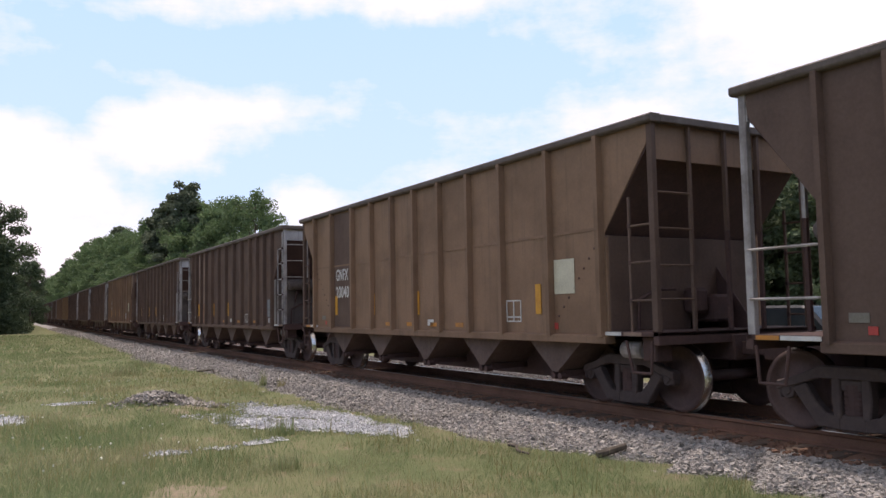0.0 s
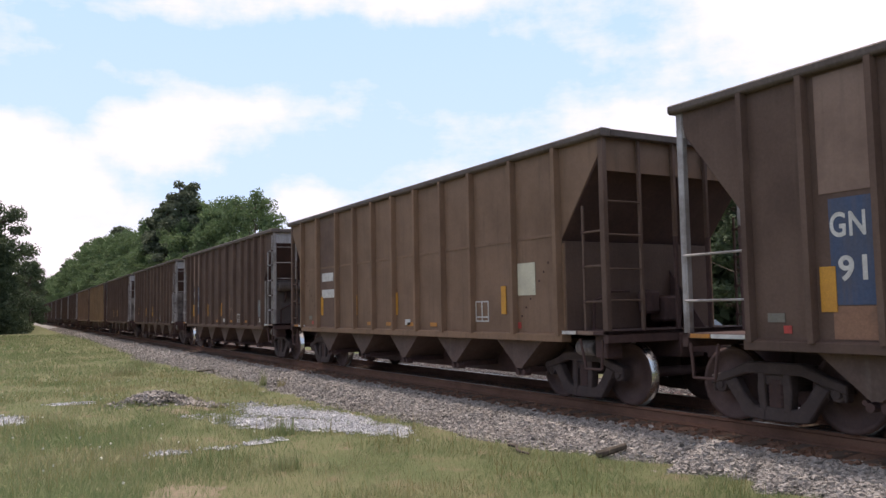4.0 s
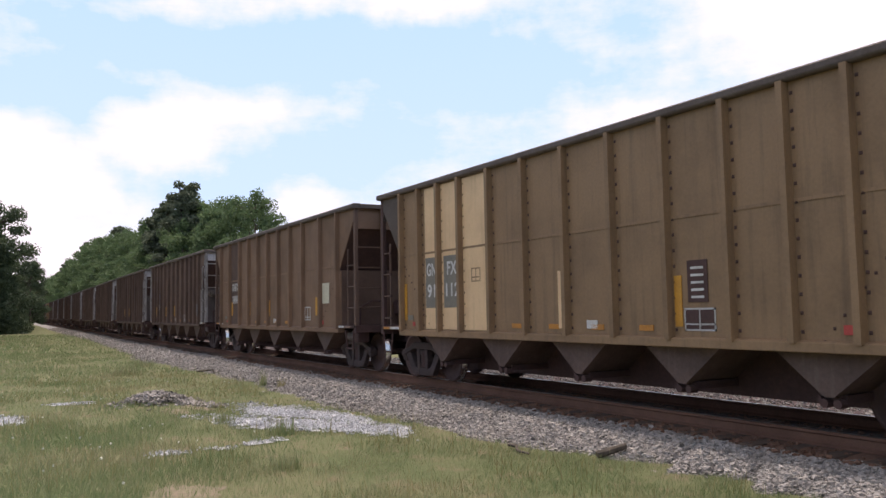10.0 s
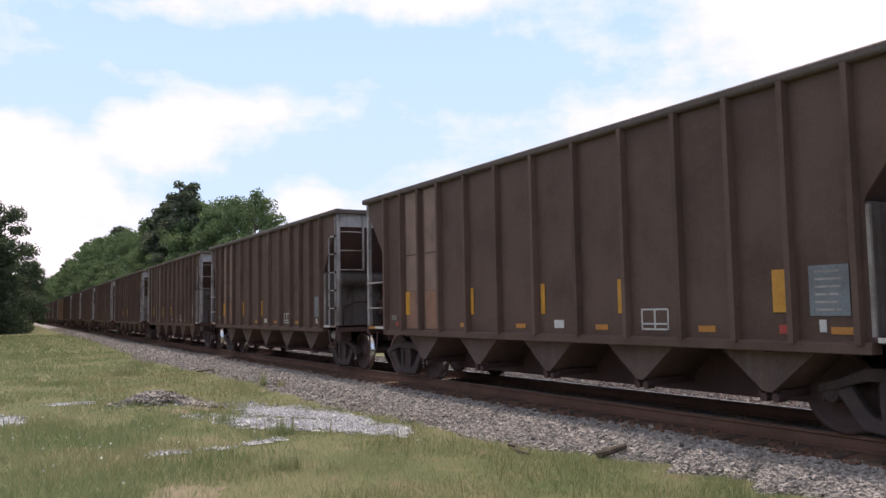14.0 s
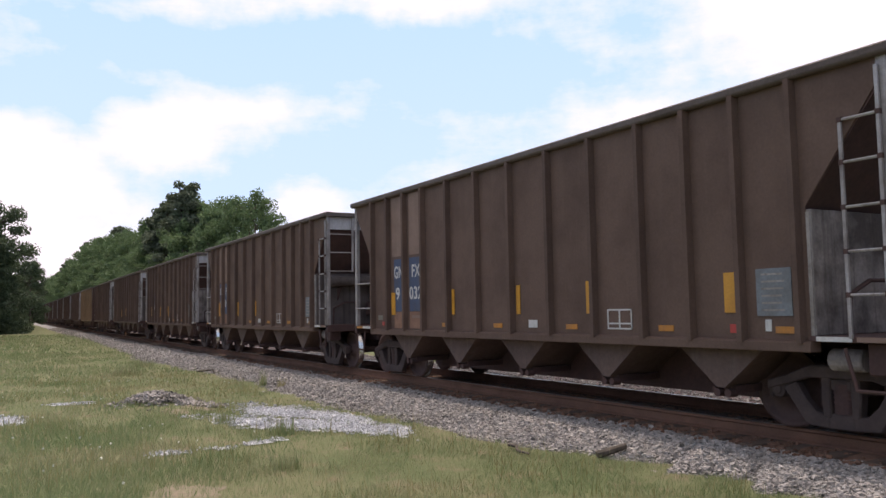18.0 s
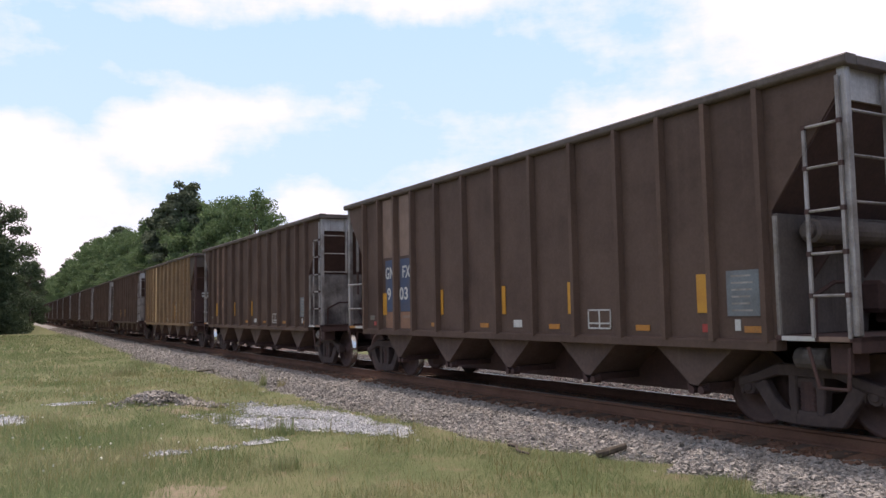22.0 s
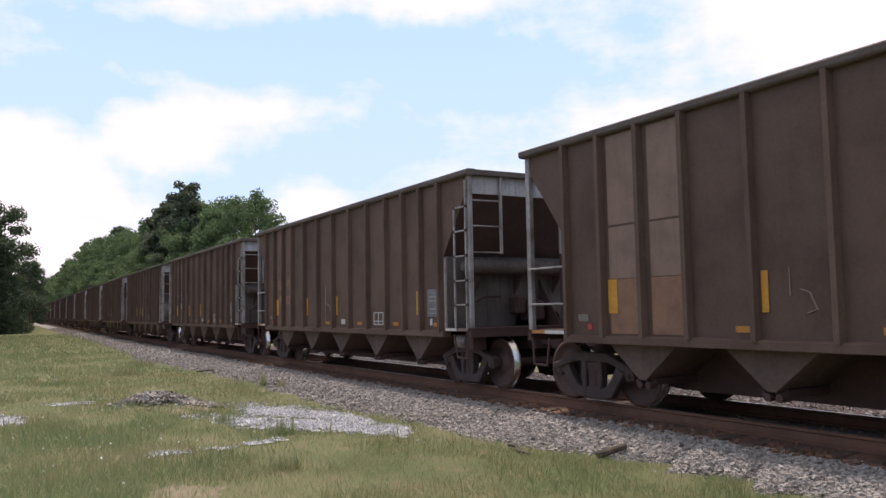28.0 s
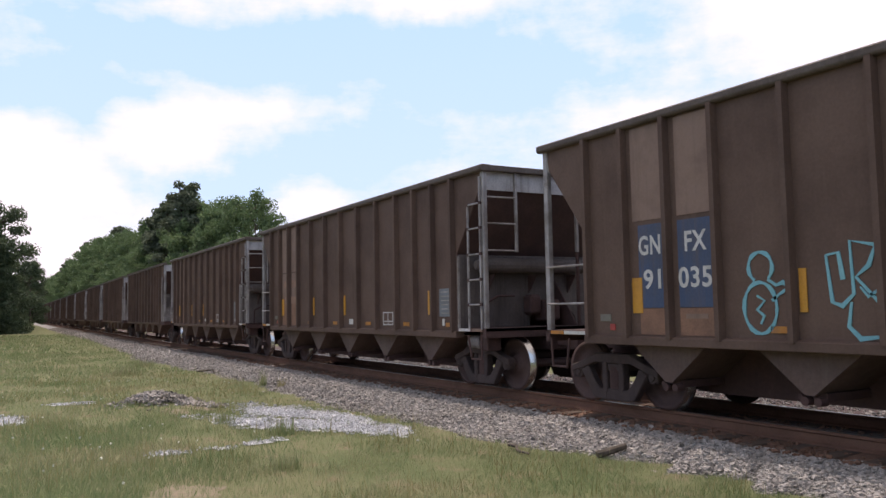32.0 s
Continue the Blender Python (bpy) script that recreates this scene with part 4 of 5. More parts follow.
def graffiti(car):
    stroke(car, arc(-2.50, 1.42, 0.22, 0.29, 0, 360, 20), 0.025)
    stroke(car, arc(-2.48, 1.88, 0.16, 0.17, -50, 240, 16), 0.025)
    stroke(car, [(-2.39, 1.74), (-2.28, 1.67), (-2.19, 1.70), (-2.12, 1.64), (-2.24, 1.57), (-2.34, 1.50)], 0.025)
    stroke(car, [(-2.54, 1.56), (-2.44, 1.50), (-2.54, 1.40), (-2.45, 1.33), (-2.50, 1.24)], 0.020)
    stroke(car, [(-1.66, 1.96), (-1.61, 1.47), (-1.50, 1.43), (-1.37, 1.55), (-1.39, 2.09), (-1.12, 2.03), (-1.20, 1.83), (-1.34, 1.72), (-1.12, 1.47)], 0.025)
    stroke(car, [(-1.66, 1.96), (-1.52, 1.98), (-1.48, 1.70)], 0.025)
    stroke(car, [(-1.40, 1.47), (-1.44, 1.22), (-1.32, 1.10), (-1.13, 1.12)], 0.025)
    stroke(car, [(-1.30, 1.62), (-1.22, 1.52), (-1.12, 1.58), (-1.02, 1.50)], 0.018)
    stroke(car, arc(-0.45, 1.60, 0.29, 0.34, 0, 360, 24), 0.025)
    stroke(car, [(-0.56, 1.78), (-0.54, 1.42)], 0.02)
    stroke(car, arc(-0.38, 1.69, 0.08, 0.09, 0, 360, 12), 0.018)
    stroke(car, arc(-0.37, 1.50, 0.09, 0.10, 0, 360, 12), 0.018)
    stroke(car, [(0.40, 1.37), (0.37, 1.60), (0.40, 1.80), (0.52, 2.01), (0.67, 2.04), (0.73, 1.89), (0.61, 1.72)], 0.025)
    stroke(car, [(0.40, 1.37), (0.55, 1.37), (0.60, 1.58), (0.70, 1.36), (0.78, 1.19), (0.95, 1.19), (0.97, 1.26)], 0.025)
    stroke(car, [(0.70, 1.68), (0.80, 1.86), (0.90, 1.93), (0.98, 1.86), (0.90, 1.71), (0.75, 1.61), (0.92, 1.50), (0.90, 1.40)], 0.025)
    stroke(car, arc(1.62, 1.90, 0.13, 0.16, -130, 170, 14), 0.025)
    stroke(car, [(1.49, 1.85), (1.46, 1.72), (1.56, 1.70)], 0.025)
    stroke(car, arc(1.47, 1.39, 0.11, 0.18, 0, 360, 16), 0.025)


def dress(car, row, rng):
    kind, panels, number, extra = row
    if kind == "far":
        return
    common_marks(car, kind, rng)
    if kind == "brown":
        left, right = number.split() if " " in number else ("", "")
        number_panels(car, panels, left, right, number == "bars")
    elif kind == "light":
        plate(car, "number_panel", -4.385, -3.225, 1.09, 3.86, BROWN, "dark repainted number panel")
        if number == "bars":
            plate(car, "lettering_bar", -4.24, -3.50, 2.23, 2.44, WHITE, "", 0.006)
            plate(car, "lettering_bar", -4.25, -3.37, 1.81, 2.02, WHITE, "", 0.006)
        else:
            writing(car, "GNFX", -3.89, 2.335, 0.265, WHITE, 0.74)
            writing(car, number, -3.79, 1.915, 0.265, WHITE, 0.90)
    else:
        left, right = number.split()
        for k, (a, b) in enumerate(((-4.44, -3.895), (-3.785, -3.105), (-2.995, -2.22))):
            plate(car, "clean_panel", a, b, 1.09, 3.86, TAN, "clean tan panel")
            if k < 2:
                plate(car, "number_panel", a + 0.02 if k == 0 else a + 0.08, b - 0.02 if k == 0 else b - 0.06, 1.50, 2.48, DARK_BOX, "dark grey number panel", 0.004)
        writing(car, "GN", -4.18, 2.23, 0.24, WHITE, 0.36, 0.010)
        writing(car, "FX", -3.41, 2.23, 0.24, WHITE, 0.35, 0.010)
        writing(car, left, -4.16, 1.815, 0.24, WHITE, 0.31, 0.010)
        writing(car, right, -3.41, 1.82, 0.24, WHITE, 0.48, 0.010)
        for shape in ([(-6.33, 3.64), (-5.44, 2.49), (-5.44, 3.87), (-6.34, 3.87)], [(6.33, 3.64), (5.44, 2.47), (5.44, 1.09), (5.27, 1.09), (5.27, 3.87), (6.34, 3.87)]):
            part("grimy_panel", Geo().prism(shape, 1, FACE - 0.002, FACE + 0.004), GRIME_TAN, car, "grimy brown corner panel")
        for x in RIBS:
            g = Geo()
            for k in range(14):
                dot(g, x + 0.085, 1.16 + 0.20 * k, FACE)
            tagged(part("riveted_seam", g, UNDER, car), kind="stuff")
        outline_box(car, -2.72, -2.42, 1.95, 2.20, TAN_DIRTY)
        stencil = letters("GNFX 91112" if right == "112" else "GNFX 91120", 0.12).copy()
        stencil.materials.clear()
        stencil.materials.append(WHITE)
        sign = part("stencil_plate", Geo().box(6.362, 6.37, 0.20, 1.40, 3.50, 3.80), DUSTY, car, "grey stencil plate")
        part("lettering", stencil, None, sign, at=Matrix.Translation((6.372, 0.80, 3.65)) @ Matrix.Rotation(radians(90), 4, "Z") @ Matrix.Rotation(radians(90), 4, "X") @ Matrix.Diagonal((0.85, 1, 1, 1)))
        for z in (2.22, 2.34):
            part("print_bar", Geo().box(5.521, 5.526, -1.10, -0.72, z - 0.035, z + 0.035), WHITE, car)
        plate(car, "reflector", -5.34, -5.24, 1.26, 2.0, YELLOW, "yellow reflective strip", 0.005)
        plate(car, "reflector", 2.14, 2.26, 1.20, 1.84, YELLOW, "yellow reflective strip", 0.005)
        plate(car, "data_panel", 2.36, 2.68, 1.50, 2.02, UNDER, "dark data panel", 0.003)
        plate(car, "data_panel", 2.30, 2.77, 1.16, 1.42, UNDER, "dark data panel", 0.001)
        for k in range(5):
            plate(car, "print_bar", 2.42, 2.62, 1.55 + 0.09 * k, 1.58 + 0.09 * k, WHITE, "", 0.008)
        plate(car, "reflector", -0.23, -0.11, 1.15, 2.02, YELLOW if right == "120" else TAN, "tall bright strip", 0.005)
    if extra == "graffiti":
        graffiti(car)
    elif extra == "strips":
        for x in (-5.38, -3.06):
            part("pale_rib_face", Geo().box(x - 0.036, x + 0.036, -SIDE - 0.114, -SIDE - 0.106, 1.08, 3.88), PALE_RIB, car, "bare pale rib face")
            part("pale_flange", Geo().box(x + 0.045, x + 0.17, FACE - 0.012, FACE + 0.004, 1.08, 3.86), PALE_RIB, car, "bare pale riveted flange")
            g = Geo()
            for k in range(14):
                dot(g, x + 0.11, 1.18 + 0.195 * k, FACE - 0.012)
            tagged(part("riveted_seam", g, UNDER, car), kind="stuff")
    elif extra == "orange":
        for shape in ([(0.10, 2.15), (0.35, 2.20), (0.60, 2.35), (0.80, 2.30), (0.85, 1.90), (0.72, 1.55), (0.45, 1.27), (0.35, 1.50), (0.15, 1.85)],
                      [(1.22, 2.00), (1.45, 2.12), (1.75, 2.10), (1.78, 1.75), (1.62, 1.35), (1.50, 1.20), (1.42, 1.35), (1.30, 1.70)],
                      [(2.14, 2.18), (2.30, 2.28), (2.55, 2.35), (2.85, 2.32), (2.80, 2.20), (2.50, 2.08), (2.20, 1.98)],
                      [(2.16, 1.75), (2.50, 1.92), (2.62, 1.90), (2.66, 1.75), (2.45, 1.62), (2.20, 1.50)],
                      [(3.12, 1.95), (3.40, 2.05), (3.65, 2.10), (3.72, 1.95), (3.62, 1.75), (3.66, 1.50), (3.60, 1.30), (3.55, 1.18), (3.50, 1.35), (3.45, 1.70), (3.18, 1.70)]):
            part("rust_paint_patch", Geo().prism(shape, 1, FACE - 0.003, FACE + 0.004), ORANGE_SPRAY, car, "faded rust-red painted patch")
        stroke(car, [(-1.62, 1.86), (-1.62, 1.55)], 0.010, PEELED, "pale chalk line")
        stroke(car, [(-1.50, 1.62), (-1.38, 1.58), (-1.30, 1.40), (-1.42, 1.36)], 0.010, PEELED, "pale chalk line")
    elif extra == "chalk":
        stroke(car, [(-0.62, 2.14), (-0.60, 1.90), (-0.61, 1.60), (-0.62, 1.16)], 0.014, PALE_RIB, "pale chalk line")
        stroke(car, [(-0.61, 1.58), (-0.50, 1.66), (-0.36, 1.60), (-0.25, 1.42), (-0.22, 1.14)], 0.010, PALE_RIB, "pale chalk line")
    elif extra == "scratch":
        stroke(car, [(1.27, 2.10), (1.31, 1.60), (1.26, 1.20)], 0.014, PEELED, "pale scratch")
        stroke(car, arc(1.52, 1.15, 0.22, 0.5, 0, 150, 10), 0.011, PEELED, "pale scratch")


def build_train():
    bases = {k: car_base(k) for k in ("brown", "light", "tan")}
    bases["plain"] = car_base("brown", True)
    bases["far"] = far_base()
    for k, b in bases.items():
        tagged(b, LABELS["brown" if k == "plain" else k], "hopper car", "coal hopper cars of the train")
    used, cars = set(), []
    rng = random.Random(4)
    # copies come first, so that lettering stays with its own car
    for j, row in enumerate(ROSTER):
        kind = "plain" if j in PLAIN_ENDS else row[0]
        if kind in used:
            c = copy_thing(bases[kind], pose(0, 0, RAIL))
            for tr in c.children:
                if tr.name.startswith("truck"):
                    for w in tr.children:
                        if w.name.startswith("wheelset"):
                            WHEELS[1 if w.location.x > 0 else -1].append(w)
        else:
            used.add(kind)
            c = bases[kind]
        cars.append(c)
    for c, row in zip(cars, ROSTER):
        dress(c, row, rng)
    return cars


TRAIN = build_train()


# ---- sleepers, stones, grass ----
def build_ties():
    """Timber sleepers half sunk in dirt; the near 200 are pieces of the ballast bed."""
    rng = random.Random(3)
    g = Geo().box(-0.115, 0.115, -1.30, 1.30, -0.10, 0.0)
    me = mesh_of("sleeper", g, TIE, bevel=0.012)
    x = 8.0
    for k in range(200):
        x -= 0.50 + rng.uniform(-0.02, 0.02)
        ob = new("sleeper", me)
        ob.parent = ballast_bed
        ob.matrix_basis = pose(x, track_y(x) + rng.uniform(-0.06, 0.06), RAIL - 0.173 + rng.uniform(-0.004, 0.001), 0, 0, rng.uniform(-1.2, 1.2) + track_turn(x))


build_ties()


LOOSE = surface("loose_granite_stone", (0.30, 0.288, 0.28), (0.20, 0.188, 0.18), 0.9, 0, 18, 0.6, None, 0, 0.3, 0.12)


def stones(name, pts, sizes, mat, seed, flat=0.75):
    """Angular stones as one joined mesh: jittered eight-cornered lumps."""
    rng = np.random.RandomState(seed)
    n = len(pts)
    cube = np.array([(x, y, z) for z in (-1, 1) for y in (-1, 1) for x in (-1, 1)], float) * 0.5
    v = cube[None] * rng.uniform(0.55, 1.15, (n, 8, 3))
    v *= (sizes[:, None] * rng.uniform(0.7, 1.3, (n, 3)))[:, None, :]
    v[:, :, 2] *= flat
    a, b = rng.uniform(0, 2 * math.pi, n), rng.uniform(-0.6, 0.6, n)
    ca, sa, cb, sb = np.cos(a)[:, None], np.sin(a)[:, None], np.cos(b)[:, None], np.sin(b)[:, None]
    x, y, z = v[:, :, 0], v[:, :, 1], v[:, :, 2]
    y, z = y * cb - z * sb, y * sb + z * cb
    x, y = x * ca - y * sa, x * sa + y * ca
    v = np.stack([x, y, z], -1) + pts[:, None, :]
    q = np.array([(0, 2, 3, 1), (4, 5, 7, 6), (0, 1, 5, 4), (2, 6, 7, 3), (0, 4, 6, 2), (1, 3, 7, 5)])
    f = (np.arange(n)[:, None, None] * 8 + q[None]).reshape(-1, 4)
    return bulk(name, v.reshape(-1, 3), f, mat)


def bed_z(x, y):
    """Height of the ballast surface on the near side."""
    t, d = toe(x), -(y - track_y(x))
    return float(np.interp(d, (1.30, 1.50, 1.5 + 0.30 * (t - 1.5), 1.5 + 0.65 * (t - 1.5), t), (0.190, 0.192, 0.15, 0.06, -0.05)))


def build_stones():
    rng = np.random.RandomState(5)
    pts, size = [], []
    for x0, x1, dens in ((-11, -2.5, 2100), (-20, -11, 1300), (-34, -20, 520), (-60, -34, 150), (-130, -60, 36)):
        n = int((x1 - x0) * 2.3 * dens)
        for x, w, s in zip(rng.uniform(x0, x1, n), rng.uniform(0, 1, n), rng.lognormal(math.log(0.0245), 0.34, n)):
            t = toe(x)
            d = 1.12 + (t + 0.30 - 1.12) * w
            if d > t - 0.02 and rng.rand() < 0.45 + (d - t) / 0.6:
                continue
            if d < 1.42 and rng.rand() < (1.42 + 0.25 * fbm(x, 2.0, 0.7, 2) - d) / 0.2:
                continue
            y = track_y(x) - d
            pts.append((x, y, bed_z(x, y) + 0.2 * s))
            size.append(s * (1.0 if x > -20 else 1.2 if x > -34 else 1.5 if x > -60 else 2.6))
    ob = stones("ballast_stones", np.array(pts), np.array(size), BALLAST, 1)
    tagged(ob, "loose angular grey ballast stones along the track", "ballast stones", kind="stuff")
    # spilled pale chips in the grass
    pts, size = [], []
    n = 60000
    for x, y, s in zip(rng.uniform(-20, -9.5, n), rng.uniform(-9.8, -3.2, n), rng.lognormal(math.log(0.017), 0.35, n)):
        k = in_patch(x, y)
        if rng.rand() < k * 1.1:
            pts.append((x, y, ground_z(x, y) + 0.022 + 0.2 * s))
            size.append(s)
    ob = stones("limestone_chips", np.array(pts), np.array(size), LIMESTONE, 2)
    tagged(ob, "pale limestone chips spilled over the grass", "gravel", kind="stuff")
    # fine limestone under the chips
    v, f, ids = [], [], {}
    step = 0.09
    for i in range(int(10.5 / step)):
        for j in range(int(6.6 / step)):
            x, y = -20 + i * step, -9.8 + j * step
            if in_patch(x, y) + 0.5 * fbm(x + 5, y, 0.35, 2) > 0.48:
                q = []
                for a, b in ((0, 0), (1, 0), (1, 1), (0, 1)):
                    key = (i + a, j + b)
                    if key not in ids:
                        ids[key] = len(v)
                        px, py = -20 + key[0] * step, -9.8 + key[1] * step
                        v.append((px, py, ground_z(px, py) + 0.012 + 0.014 * noise.noise((px * 5, py * 5, 0))))
                    q.append(ids[key])
                f.append(q)
    ob = bulk("limestone_spill", v, f, LIMESTONE)
    tagged(ob, "thin spill of fine pale limestone on the grass", "gravel", kind="stuff")
    soil = surface("bare_sandy_soil", (0.235, 0.185, 0.125), (0.165, 0.155, 0.08), 0.95, 0, 30, 2.0, None, 0, 0.5, 0.15, per_object=False)
    for cx, cy, a, b in ((-8.75, -7.3, 0.75, 0.5), (-16.8, -5.35, 1.1, 0.35), (-16.0, -5.9, 0.8, 0.3)):
        v = [(cx, cy, ground_z(cx, cy) + 0.016)]
        for k in range(40):
            t = 2 * math.pi * k / 40
            r = 0.75 + 0.4 * fbm(cx + 2 * math.cos(t), cy + 2 * math.sin(t), 1.2, 3)
            px, py = cx + a * r * math.cos(t), cy + b * r * math.sin(t)
            v.append((px, py, ground_z(px, py) + 0.006))
        ob = bulk("bare_soil", v, [(0, k + 1, (k + 1) % 40 + 1) for k in range(40)], soil)
        tagged(ob, "worn patch of bare sandy soil in the grass", "soil", kind="stuff")
    # the nearest stones one by one
    rng2 = random.Random(8)
    shapes = []
    for k in range(7):
        g = Geo()
        c = [(sx * rng2.uniform(0.5, 1.1), sy * rng2.uniform(0.5, 1.1), sz * rng2.uniform(0.45, 0.8)) for sz in (-1, 1) for sy in (-1, 1) for sx in (-1, 1)]
        g.add(c, [(0, 2, 3, 1), (4, 5, 7, 6), (0, 1, 5, 4), (2, 6, 7, 3), (0, 4, 6, 2), (1, 3, 7, 5)])
        shapes.append(mesh_of("stone", g, LOOSE, bevel=0.18))
    for k in range(290):
        x = rng2.uniform(-9.0, -4.0)
        d = 1.5 + (toe(x) + 0.05 - 1.5) * rng2.random()
        s = rng2.uniform(0.014, 0.027)
        ob = new("stone", shapes[k % 7])
        ob.parent = ballast_bed
        ob.matrix_basis = pose(x, track_y(x) - d, bed_z(x, track_y(x) - d) + 0.012, rng2.uniform(-25, 25), rng2.uniform(-25, 25), rng2.uniform(0, 360)) @ Matrix.Diagonal((s * rng2.uniform(0.8, 1.3), s, s * 0.9, 1))
    # the heap of dark stones
    pts, size = [], []
    for k in range(900):
        a, r = rng.uniform(0, 2 * math.pi), abs(rng.normal(0, 0.42))
        x, y = -17.9 + 1.0 * r * math.cos(a), -5.95 + 0.95 * r * math.sin(a)
        pts.append((x, y, 0.02 + max(0, 0.22 * (1 - (r / 0.8) ** 2)) * rng.uniform(0.6, 1.0)))
        size.append(rng.uniform(0.04, 0.085))
    for k in range(500):
        x = rng.uniform(-18.0, -16.2)
        pts.append((x, -5.6 + 0.32 * (x + 17.9) + rng.normal(0, 0.12), 0.03))
        size.append(rng.uniform(0.03, 0.06))
    ob = stones("stone_heap", np.array(pts), np.array(size), BALLAST, 3)
    tagged(ob, "low heap of grey ballast stones in the grass", "stone heap", kind="stuff")
    # brown dirt crumbs between the rails
    n = 5200
    x = rng.uniform(-30, -2, n)
    y = rng.uniform(-1.5, 1.5, n)
    pts = np.stack([x, y + np.array([track_y(v_) for v_ in x]), np.full(n, 0.222)], 1)
    ob = stones("track_crumbs", pts, rng.uniform(0.02, 0.06, n), CINDER, 4)
    tagged(ob, "rust-brown stones and dirt between the rails", "track dirt", kind="stuff")
    # dark stones on the far shoulder, seen under the cars
    n = 7500
    x = rng.uniform(-34, -1, n)
    y = rng.uniform(1.1, 5.0, n)
    pts = np.stack([x, y + np.array([track_y(v_) for v_ in x]), np.interp(y, (1.9, 5.2), (0.205, -0.02))], 1)
    ob = stones("shoulder_stones", pts, rng.uniform(0.02, 0.06, n), DIM_BALLAST, 6)
    tagged(ob, "dirty grey ballast stones on the far shoulder", "ballast stones", kind="stuff")


build_stones()


def let_light_through(n, l, b, colour, share):
    """Leaves and blades glow when the sun stands behind them."""
    tr = n.new("ShaderNodeBsdfTranslucent")
    l.new(colour, tr.inputs["Color"])
    mx = n.new("ShaderNodeMixShader")
    mx.inputs[0].default_value = share
    l.new(b.outputs[0], mx.inputs[1])
    l.new(tr.outputs[0], mx.inputs[2])
    l.new(mx.outputs[0], n["Material Output"].inputs["Surface"])


def blade_material(name, stops):
    m, n, l, b = nodes_of(name)
    geo = n.new("ShaderNodeNewGeometry")
    tc = n.new("ShaderNodeTexCoord")
    r = n.new("ShaderNodeValToRGB")
    r.color_ramp.elements[0].color, r.color_ramp.elements[1].color = rgb(stops[0]), rgb(stops[-1])
    for k, c in enumerate(stops[1:-1]):
        r.color_ramp.elements.new((k + 1) / (len(stops) - 1)).color = rgb(c)
    big = noise_node(n, l, tc.outputs["Object"], 0.45, 4, 0.6)
    mixv = n.new("ShaderNodeMath")
    mixv.operation = "MULTIPLY_ADD"
    l.new(big, mixv.inputs[0])
    mixv.inputs[1].default_value = 2.1
    sub = n.new("ShaderNodeMath")
    sub.operation = "MULTIPLY_ADD"
    l.new(geo.outputs["Random Per Island"], sub.inputs[0])
    sub.inputs[1].default_value, sub.inputs[2].default_value = 0.65, -0.85
    l.new(sub.outputs[0], mixv.inputs[2])
    l.new(mixv.outputs[0], r.inputs["Fac"])
    l.new(r.outputs["Color"], b.inputs["Base Color"])
    b.inputs["Roughness"].default_value = 0.65
    b.inputs["Specular IOR Level"].default_value = 0.2
    let_light_through(n, l, b, r.outputs["Color"], 0.4)
    return m


BLADE = blade_material("grass_blades", [(0.155, 0.220, 0.098), (0.212, 0.270, 0.130), (0.280, 0.305, 0.160), (0.375, 0.342, 0.212)])
STRAW = blade_material("dry_grass_stalks", [(0.22, 0.22, 0.09), (0.30, 0.27, 0.13), (0.36, 0.31, 0.17)])
WHITE_PETAL = surface("white_clover", (0.68, 0.68, 0.60), (0.60, 0.60, 0.48), 0.7, 0, 60, 9.0, None, 0, 0.02)


def bare(x, y):
    """How thin the grass is: soil patches, chips and the ballast."""
    k = max(0.0, min(0.93, in_patch(x, y) * 1.3))
    k = max(k, 1.0 - math.hypot((x + 8.75) / 0.75, (y + 7.3) / 0.5), 0.9 - math.hypot((x + 17.0) / 1.6, (y + 5.6) / 0.7))
    k = max(k, 0.75 * max(0.0, min(1.0, (fbm(x, y, 2.4, 4) - 0.02) * 3)))
    return k


def blades(name, xy, high, wide, mat, seed, lean=0.35):
    rng = np.random.RandomState(seed)
    n = len(xy)
    a = rng.uniform(0, 2 * math.pi, n)
    d = np.stack([np.cos(a), np.sin(a), np.zeros(n)], 1)
    b = rng.uniform(0, 2 * math.pi, n)
    tip = np.stack([np.cos(b), np.sin(b), np.zeros(n)], 1) * (high * rng.uniform(0.1, lean, n))[:, None]
    z = np.array([ground_z(x, y) if x > -45 else 0.0 for x, y in xy]) - 0.01
    p = np.column_stack([xy, z])
    v = np.stack([p - d * (wide / 2)[:, None], p + d * (wide / 2)[:, None], p + tip + np.stack([np.zeros(n), np.zeros(n), high], 1)], 1)
    return bulk(name, v.reshape(-1, 3), np.arange(3 * n).reshape(n, 3), mat)


